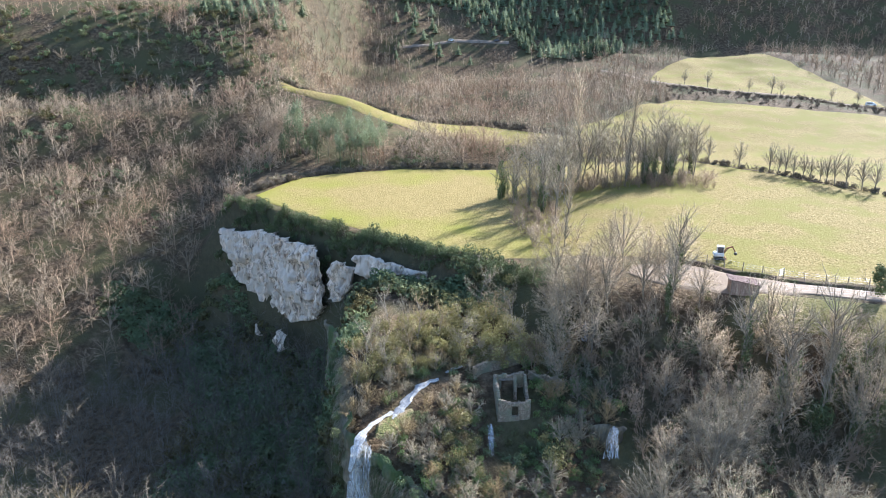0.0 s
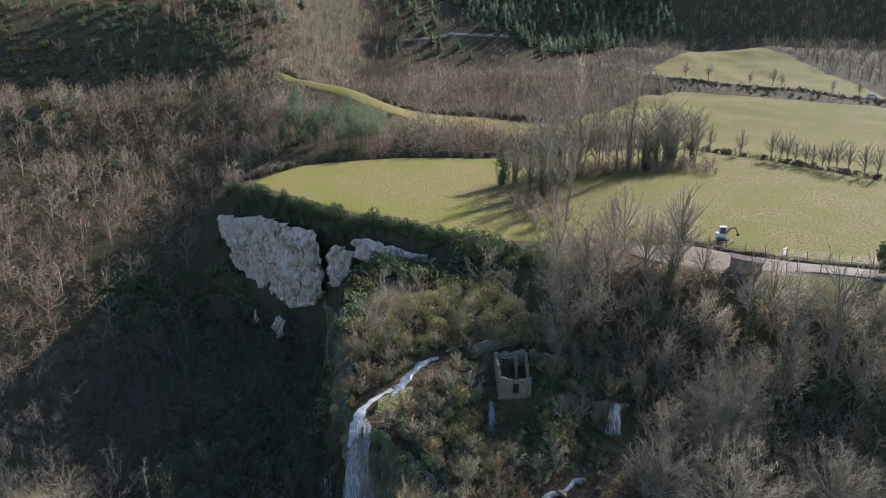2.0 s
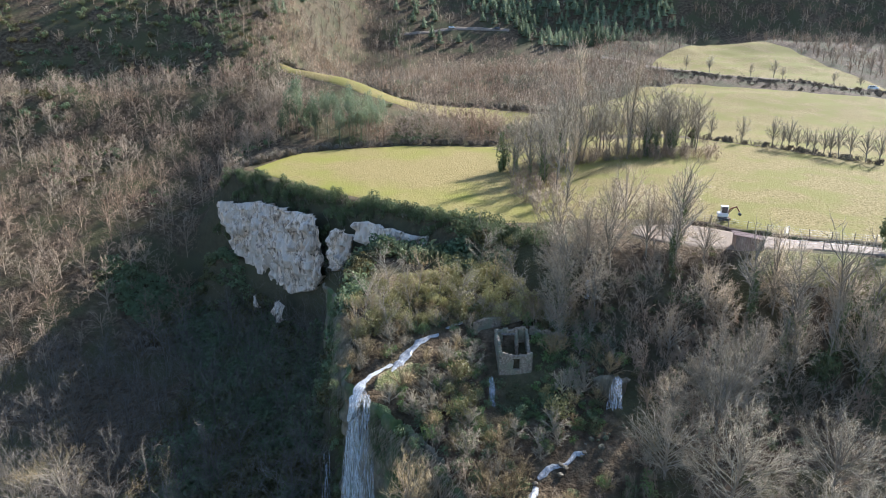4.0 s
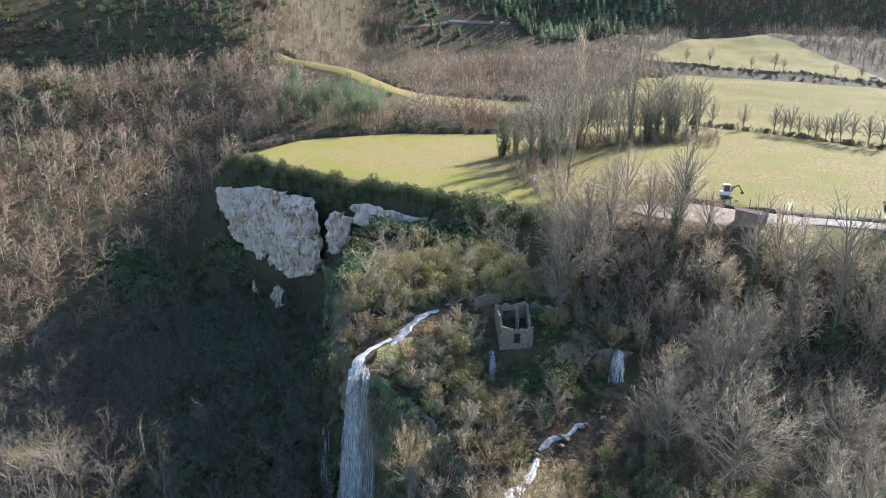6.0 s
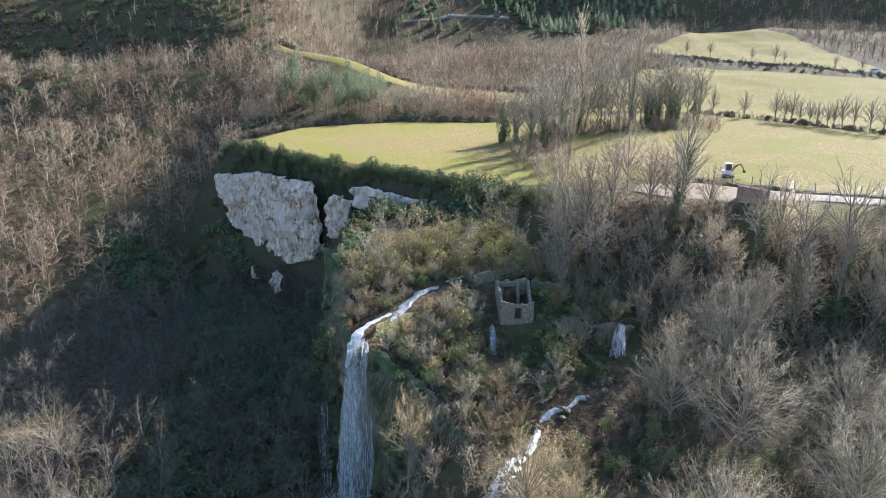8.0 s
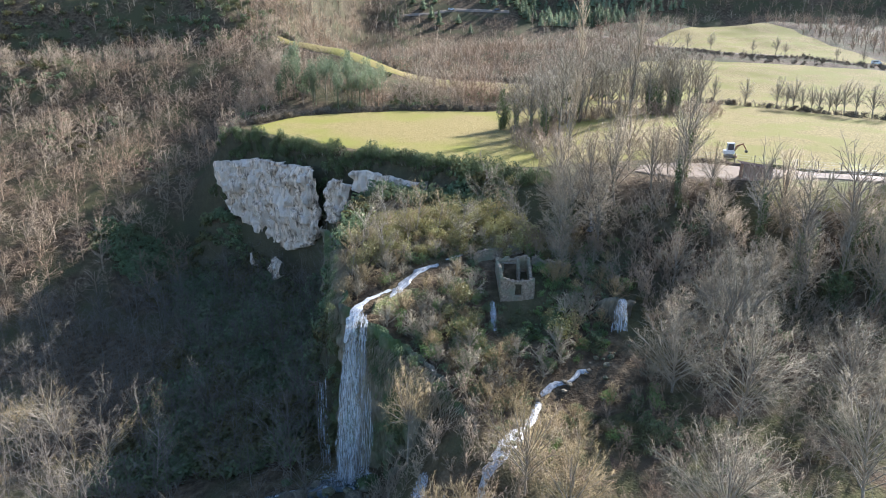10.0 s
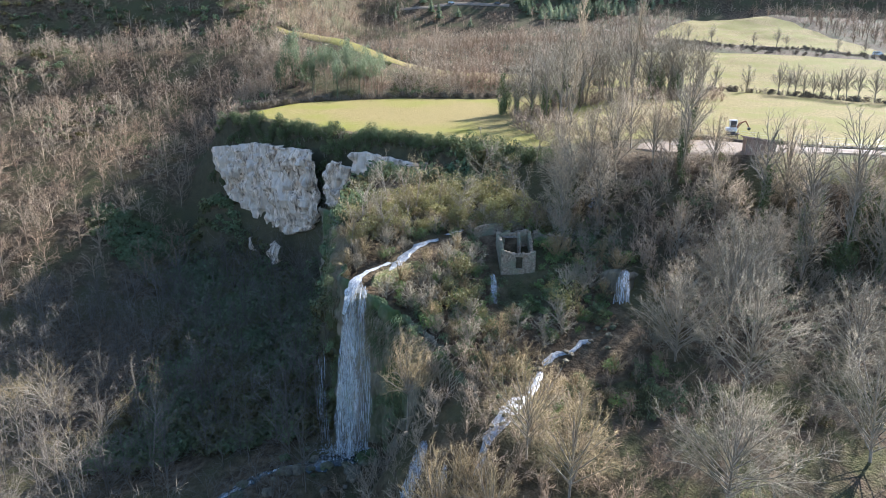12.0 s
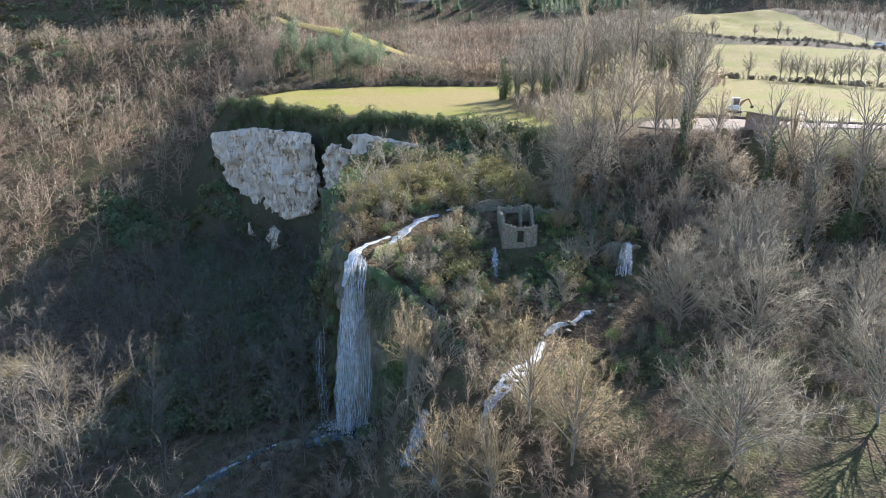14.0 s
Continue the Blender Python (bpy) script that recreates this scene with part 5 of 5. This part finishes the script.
def block(size, at=(0, 0, 0), turn=None, bevel=0.03, bm=None):
    """A bevelled block, joined to bm where one is given."""
    one = bmesh.new()
    bmesh.ops.create_cube(one, size=1)
    bmesh.ops.scale(one, vec=size, verts=one.verts)
    if bevel:
        bmesh.ops.bevel(one, geom=one.edges[:], offset=min(bevel, min(size) * 0.3), segments=1, affect="EDGES")
    m = Matrix.Translation(at) @ (turn or Matrix.Identity(4))
    bmesh.ops.transform(one, matrix=m, verts=one.verts)
    if bm is None:
        return one
    me = bpy.data.meshes.new("tmp")
    one.to_mesh(me)
    one.free()
    bm.from_mesh(me)
    bpy.data.meshes.remove(me)
    return bm


def tube(points, radius, sides=6):
    rows = [[*a, *b, radius, radius] for a, b in zip(points[:-1], points[1:])]
    return tubes(rows, sides)


def array_part(name, arrays, material, parent, label=""):
    ob = new(name, tri_mesh(name, *arrays, material))
    ob.parent = parent
    return tagged(ob, label) if label else ob


def disc(radius, width, at, axis="Y", sides=18, bevel=0.03):
    bm = bmesh.new()
    bmesh.ops.create_cone(bm, cap_ends=True, segments=sides, radius1=radius, radius2=radius, depth=width)
    bmesh.ops.bevel(bm, geom=[e for e in bm.edges if len(e.link_faces) == 2 and e.calc_face_angle() > 1], offset=bevel, segments=1, affect="EDGES")
    bmesh.ops.transform(bm, matrix=Matrix.Translation(at) @ Matrix.Rotation(radians(90), 4, "X" if axis == "Y" else "Y"), verts=bm.verts)
    return bm


def rubble_wall(name, start, end, low, tops, thick, openings, parent, seed, cell=0.17):
    """A ragged masonry wall between two points: cells of stone, left out above the broken top and in the openings."""
    r = np.random.default_rng(seed)
    a, b = np.array(start, float), np.array(end, float)
    length = np.linalg.norm(b - a)
    d = (b - a) / length
    side = np.array([d[1], -d[0]])
    n, m = int(length / cell), int((max(tops) - low) / cell) + 1
    crest = np.interp(np.linspace(0, 1, n), np.linspace(0, 1, len(tops)), tops) + np.convolve(r.normal(0, 0.22, n + 4), np.ones(5) / 5, "valid")
    s = (np.arange(n) + 0.5) * length / n
    z = low + (np.arange(m) + 0.5) * cell
    keep = z[None, :] < crest[:, None]
    for s0, s1, z0, z1 in openings:
        keep &= ~((s[:, None] > s0) & (s[:, None] < s1) & (z[None, :] > z0) & (z[None, :] < z1))
    jig = r.normal(0, 0.032, (n + 1, m + 1, 2, 3))
    V, F, ids = [], [], {}

    def vert(i, j, k):
        if (i, j, k) not in ids:
            p = a + d * (length * i / n) + side * thick * (k - 0.5)
            ids[i, j, k] = len(V)
            V.append(np.array([p[0], p[1], low + j * cell]) + jig[i, j, k])
        return ids[i, j, k]

    for i in range(n):
        for j in range(m):
            if not keep[i, j]:
                continue
            F.append([vert(i, j, 1), vert(i + 1, j, 1), vert(i + 1, j + 1, 1), vert(i, j + 1, 1)])
            F.append([vert(i, j, 0), vert(i, j + 1, 0), vert(i + 1, j + 1, 0), vert(i + 1, j, 0)])
            if i == 0 or not keep[i - 1, j]:
                F.append([vert(i, j, 0), vert(i, j, 1), vert(i, j + 1, 1), vert(i, j + 1, 0)])
            if i == n - 1 or not keep[i + 1, j]:
                F.append([vert(i + 1, j, 1), vert(i + 1, j, 0), vert(i + 1, j + 1, 0), vert(i + 1, j + 1, 1)])
            if j == m - 1 or not keep[i, j + 1]:
                F.append([vert(i, j + 1, 1), vert(i + 1, j + 1, 1), vert(i + 1, j + 1, 0), vert(i, j + 1, 0)])
    ob = new(name, tri_mesh(name, V, F, MASONRY))
    ob.parent = parent
    return ob


# the roofless ruin on the terrace
ruin = tagged(new("ruined_mill"), "roofless ruined stone mill with a dark doorway", "ruin")
rubble_wall("front_wall", (8.7, 88), (13.9, 88.4), 23.0, [29.9, 29.5, 29.3, 29.4, 29.5], 0.55, [(2.3, 3.3, 26.9, 28.8), (3.0, 3.9, 23.6, 25.2)], ruin, 1)
rubble_wall("side_wall", (8.9, 88.3), (8.7, 94.2), 24.0, [30.0, 30.9, 30.6, 31.0], 0.5, [], ruin, 2)
rubble_wall("back_wall", (8.9, 94.2), (13.6, 94.5), 25.5, [31.1, 31.2, 31.0, 31.2, 31.4], 0.5, [(0.9, 3.1, 27.5, 30.2)], ruin, 3)
rubble_wall("side_wall", (13.7, 94.3), (13.8, 88.6), 24.0, [31.2, 30.0, 28.6, 29.4], 0.5, [(2.0, 3.0, 27.2, 28.8)], ruin, 4)
rubble_wall("inner_wall", (11.9, 91.6), (12.0, 94.2), 25.5, [29.4, 30.9, 31.3], 0.45, [], ruin, 5)
beam = solid(block((2.9, 0.3, 0.26), (10.9, 93.9, 30.35), Matrix.Rotation(radians(3), 4, "Z"), bevel=0.03), "beam", POST_WOOD, ruin, "grey weathered timber beam")
lintel = solid(block((1.4, 0.6, 0.24), (11.5, 88.15, 28.92), bevel=0.04), "lintel", MASONRY, ruin, "pale stone lintel")
rubble_wall("terrace_wall", (14.6, 96.4), (20.5, 94.0), 27.5, [30.6, 30.2, 30.4, 29.8], 0.6, [], tagged(new("old_terrace_wall"), "low broken retaining wall beside the ruin", "wall"), 6)
rubble_wall("terrace_wall", (5.2, 97.4), (13.5, 100.2), 28.5, [31.0, 31.6, 31.5, 32.2], 0.6, [], tagged(new("old_terrace_wall"), "low mossy retaining wall behind the ruin", "wall"), 7)
patch("moss_bank", [(4, 99), (9, 101), (14, 101.5), (19, 98)], [(5, 103), (10, 106), (15, 106.5), (20, 103)], MOSS, "bright mossy bank behind the ruin", "grass", rows=10, cols=20, lift=0.2)
patch("moss_bank", [(-10.8, 84.4), (-9, 83.6), (-6, 83.2)], [(-10.4, 87), (-8, 88.8), (-4.4, 90.2)], MOSS, "sunlit mossy hump beside the waterfall lip", "grass", rows=10, cols=20, lift=0.2)
patch("woodland_grass", [(14, 26), (30, 24), (58, 22)], [(19, 66), (34, 70), (58, 68)], SHADE_GRASS, "woodland grass under the big trees, coloured dark for their shade", "grass", rows=60, cols=60, lift=0.14)

# the shed by the lane
shed = tagged(new("wooden_shed"), "brown wooden shed with a sloping sheet roof by the lane", "shed")
for k in range(23):
    tall = 3.05 - 0.032 * k
    for py in (-1.5, 1.5):
        solid(block((0.19, 0.05, tall), (-2.2 + 0.2 * k, py, tall / 2), bevel=0.01), "board", BOARDS, shed)
for k in range(15):
    for px, tall in ((-2.3, 3.05), (2.3, 2.33)):
        solid(block((0.05, 0.19, tall), (px, -1.4 + 0.2 * k, tall / 2), bevel=0.01), "board", BOARDS, shed)
SLOPE = Matrix.Rotation(radians(9), 4, "Y")
roof = solid(block((5.5, 3.9, 0.09), (-0.15, 0, 2.8), SLOPE, 0.02), "roof", ROOF_METAL, shed, "grey-brown sheet roof")
for k in range(9):
    solid(block((5.45, 0.05, 0.05), (-0.15, -1.84 + 0.46 * k, 2.86), SLOPE, 0.01), "roof_rib", ROOF_METAL, roof)
for px, py, tall in ((-2.3, -1.5, 3.1), (2.3, -1.5, 2.4), (-2.3, 1.5, 3.1), (2.3, 1.5, 2.4)):
    solid(block((0.16, 0.16, tall), (px, py, tall / 2 - 0.05)), "corner_post", POST_WOOD, shed)
shed.matrix_basis = Matrix.Translation((52.9, 103.4, float(land(52.8, 103.4)) - 0.2)) @ Matrix.Rotation(radians(-14), 4, "Z") @ Matrix.Diagonal((0.95, 0.95, 0.88, 1))

# the small excavator at the field's edge
digger = tagged(new("mini_excavator"), "small white excavator parked at the field edge", "excavator")
for sy in (-0.62, 0.62):
    bm = block((1.5, 0.34, 0.42), (0, sy, 0.26), bevel=0.12)
    track = solid(bm, "track", DARK_STEEL, digger, "dark rubber track")
    for k in range(4):
        solid(disc(0.15, 0.36, (-0.5 + 0.33 * k, sy, 0.24)), "roller", DARK_STEEL, track)
solid(block((1.0, 0.95, 0.3), (0, 0, 0.45)), "undercarriage", DARK_STEEL, digger)
solid(block((0.12, 1.5, 0.36), (0.98, 0, 0.3)), "blade", BOOM_PAINT, digger, "rusty dozer blade")
solid(block((1.55, 1.45, 0.62), (-0.12, 0, 0.95), bevel=0.12), "body", WHITE_PAINT, digger, "white engine housing")
cab = tagged(new("cab"), "white cab with dark windows")
cab.parent = digger
for sx in (-0.42, 0.5):
    for sy in (-0.68, 0.1):
        solid(block((0.08, 0.08, 1.15), (sx, sy, 1.75)), "pillar", WHITE_PAINT, cab)
solid(block((1.12, 0.98, 0.1), (0.04, -0.29, 2.35), bevel=0.04), "cab_roof", WHITE_PAINT, cab)
solid(block((0.03, 0.72, 0.95), (0.5, -0.29, 1.78), bevel=0.005), "front_window", GLASS, cab)
solid(block((0.03, 0.72, 0.95), (-0.42, -0.29, 1.78), bevel=0.005), "rear_window", GLASS, cab)
solid(block((0.86, 0.03, 0.95), (0.04, -0.69, 1.78), bevel=0.005), "side_window", GLASS, cab)
solid(block((0.86, 0.03, 0.95), (0.04, 0.11, 1.78), bevel=0.005), "side_window", GLASS, cab)
array_part("boom", join([tube([(0.6, 0.35, 1.0), (1.1, 0.35, 1.9), (1.9, 0.35, 2.2)], 0.13)]), BOOM_PAINT, digger, "rusty brown boom")
array_part("arm", tube([(1.9, 0.35, 2.25), (2.45, 0.35, 1.35)], 0.1), BOOM_PAINT, digger)
array_part("ram", tube([(0.75, 0.35, 0.95), (1.45, 0.35, 1.95)], 0.05), DARK_STEEL, digger)
bm = block((0.42, 0.55, 0.42), (2.5, 0.35, 1.05), Matrix.Rotation(radians(30), 4, "Y"), 0.08)
solid(bm, "bucket", DARK_STEEL, digger)
digger.matrix_basis = Matrix.Translation((54.9, 118.4, float(land(54.9, 118.4)) + 0.15)) @ Matrix.Rotation(radians(-14), 4, "Z") @ Matrix.Scale(1.22, 4)

# the raw earth bank between the lane and the pasture
def earth_bank(line, label):
    s, q = along_line(line, 130)
    tang = np.gradient(q, axis=0)
    tang /= np.linalg.norm(tang, axis=1)[:, None]
    back = np.stack([-tang[:, 1], tang[:, 0]], -1)
    V = []
    for off, up in ((-0.4, -0.2), (-0.1, 0.3), (0.15, 0.7), (0.5, 0.85), (1.1, 0.5), (1.8, 0.0)):
        wob = ripple(s, off + 0 * s, 2.2, 90) * 0.22
        p = q + back * (off + wob)[:, None]
        V.append(np.c_[p, land(p[:, 0], p[:, 1]) + up * (0.8 + 0.3 * ripple(s, 0 * s, 5, 91)) + 0.06 * ripple(s, off + 0 * s, 0.7, 92)])
    tagged(new("earth_bank", tri_mesh("earth_bank", np.concatenate(V), grid_faces(6, 130), EARTH, flat=False)), label, "bank", kind="structure")


earth_bank(LANE_FAR[1:6] + [(90, 100.2), (120, 95.6)], "raw dark earth bank along the lane")

# fences along the lane
def fence_line(line, gap, seed, label, wires=(0.55, 1.0, 1.4)):
    fence = tagged(new("fence"), label, "fence")
    r = np.random.default_rng(seed)
    length = along_line(line, 2)[0][-1]
    s, q = along_line(line, int(length / gap) + 1)
    post_me = None
    tips = []
    for px, py in q:
        if post_me is None:
            ob = array_part("post", join([tubes([[0, 0, -0.3, 0, 0, 1.6, 0.08, 0.068]], 6), tubes([[0, 0, 1.6, 0, 0, 1.66, 0.068, 0]], 6)]), POST_WOOD, fence)
            post_me = ob.data
        else:
            ob = new("post", post_me)
            ob.parent = fence
        z = float(land(px, py)) + 0.2
        ob.matrix_basis = Matrix.Translation((px, py, z)) @ Euler((r.normal(0, 0.05), r.normal(0, 0.05), r.random())).to_matrix().to_4x4()
        tips.append((px, py, z))
    for h in wires:
        array_part("wire", tube([(a, b, c + h) for a, b, c in tips], 0.012, 3), WIRE, fence)


fence_line([(43, 122), (48, 120), (51.4, 117.8), (56.4, 112.6), (60, 110), (64, 107.9), (71.4, 105.4), (78, 103.8), (90, 101.8), (120, 97)], 3.4, 1, "wire fence on wooden posts along the pasture edge")
fence_line([(57.5, 102.8), (61, 101.9), (66.6, 101.0), (70, 99.9), (76, 97.8), (90, 95)], 3.4, 2, "wire fence on wooden posts below the lane")
gate = tagged(new("field_gate"), "small pale tubular field gate leaning ajar", "gate")
array_part("frame", tube([(0, 0, 0.15), (0, 0, 1.25), (1.7, 0, 1.35), (1.9, 0, 0.2), (0, 0, 0.15)], 0.045), WIRE, gate)
for k in range(3):
    array_part("rail", tube([(0, 0, 0.4 + 0.27 * k), (1.8, 0, 0.45 + 0.27 * k)], 0.03), WIRE, gate)
gate.matrix_basis = Matrix.Translation((62.2, 109.2, float(land(62.2, 109.2)) + 0.2)) @ Matrix.Rotation(radians(35), 4, "Z")


# vehicles on the far lanes
def vehicle(name, paint, label, at, turn, size):
    car = tagged(new(name), label, "car")
    ln, wd, ht = size
    bm = bmesh.new()
    side = [(-0.5, 0.18), (0.5, 0.18), (0.5, 0.5), (0.36, 0.56), (0.2, 1.0), (-0.44, 1.0), (-0.5, 0.6)]
    rings = [[bm.verts.new((px * ln, sy * wd / 2 * (0.86 if pz > 0.9 else 1), pz * ht)) for px, pz in side] for sy in (-1, 1)]
    bm.faces.new(rings[0][::-1])
    bm.faces.new(rings[1])
    for i in range(len(side)):
        bm.faces.new((rings[0][i], rings[0][(i + 1) % 7], rings[1][(i + 1) % 7], rings[1][i]))
    bmesh.ops.recalc_face_normals(bm, faces=bm.faces)
    bmesh.ops.bevel(bm, geom=bm.edges[:], offset=0.06, segments=2, affect="EDGES")
    body = solid(bm, "body", paint, car)
    for sy in (-1, 1):
        solid(block((ln * 0.5, 0.04, ht * 0.28), (-0.1 * ln, sy * wd * 0.475, ht * 0.76), bevel=0.01), "window", GLASS, body)
        for sx in (-0.32, 0.32):
            solid(disc(0.32, 0.22, (sx * ln, sy * wd * 0.46, 0.32)), "wheel", DARK_STEEL, car)
    solid(block((0.04, wd * 0.72, ht * 0.3), (0.285 * ln, 0, ht * 0.77), Matrix.Rotation(radians(-35), 4, "Y"), 0.01), "windscreen", GLASS, body)
    car.matrix_basis = Matrix.Translation((*at, float(land(*at)) + 0.3)) @ Matrix.Rotation(radians(turn), 4, "Z")
    return car


vehicle("white_van", WHITE_PAINT, "white van parked on the upper lane", (215, 320), -34, (4.8, 1.9, 2.0))
vehicle("white_car", WHITE_PAINT, "white car on the far hillside road", (6, 461), 8, (4.4, 1.8, 1.5))
vehicle("dark_car", CAR_GREY, "dark car on the far hillside road", (38, 459.5), -4, (4.3, 1.8, 1.5))
patch("road", [(-34, 450), (-9, 455), (9, 460), (46, 457)], [(-34, 453), (-10, 458), (9, 464), (47, 461)], GRAVEL, "narrow pale road across the far hillside", "road", rows=5, cols=120, lift=0.22)
patch("road", [(98, 408), (111, 401), (127, 384), (137, 372.6), (162, 356), (187, 341.6), (206, 323), (222, 312), (262, 292)], [(100, 412), (113, 405), (129, 388), (138, 376), (163, 359), (188, 345), (208, 326), (223, 316), (263, 297)], GRAVEL, "narrow pale lane beside the upper hedgerow", "road", rows=5, cols=100, lift=0.2)
patch("field", [(20, 128), (24, 130), (30, 130), (40, 126)], [(18, 221), (30, 226), (42, 226), (58, 226)], GRASS, "strip of pasture under the copse", rows=50, cols=16, lift=0.09)
patch("field", [(18, 222), (36, 226), (52, 226), (76, 226)], [(22, 229), (37, 250), (52, 268), (60, 268)], GRASS, "green slope behind the copse", rows=24, cols=30, lift=0.09)

# from plan units to metres
for ob in list(scene.objects):
    if ob.parent is None and ob.type in ("MESH", "EMPTY"):
        ob.matrix_basis = Matrix.Scale(UNIT, 4) @ ob.matrix_basis
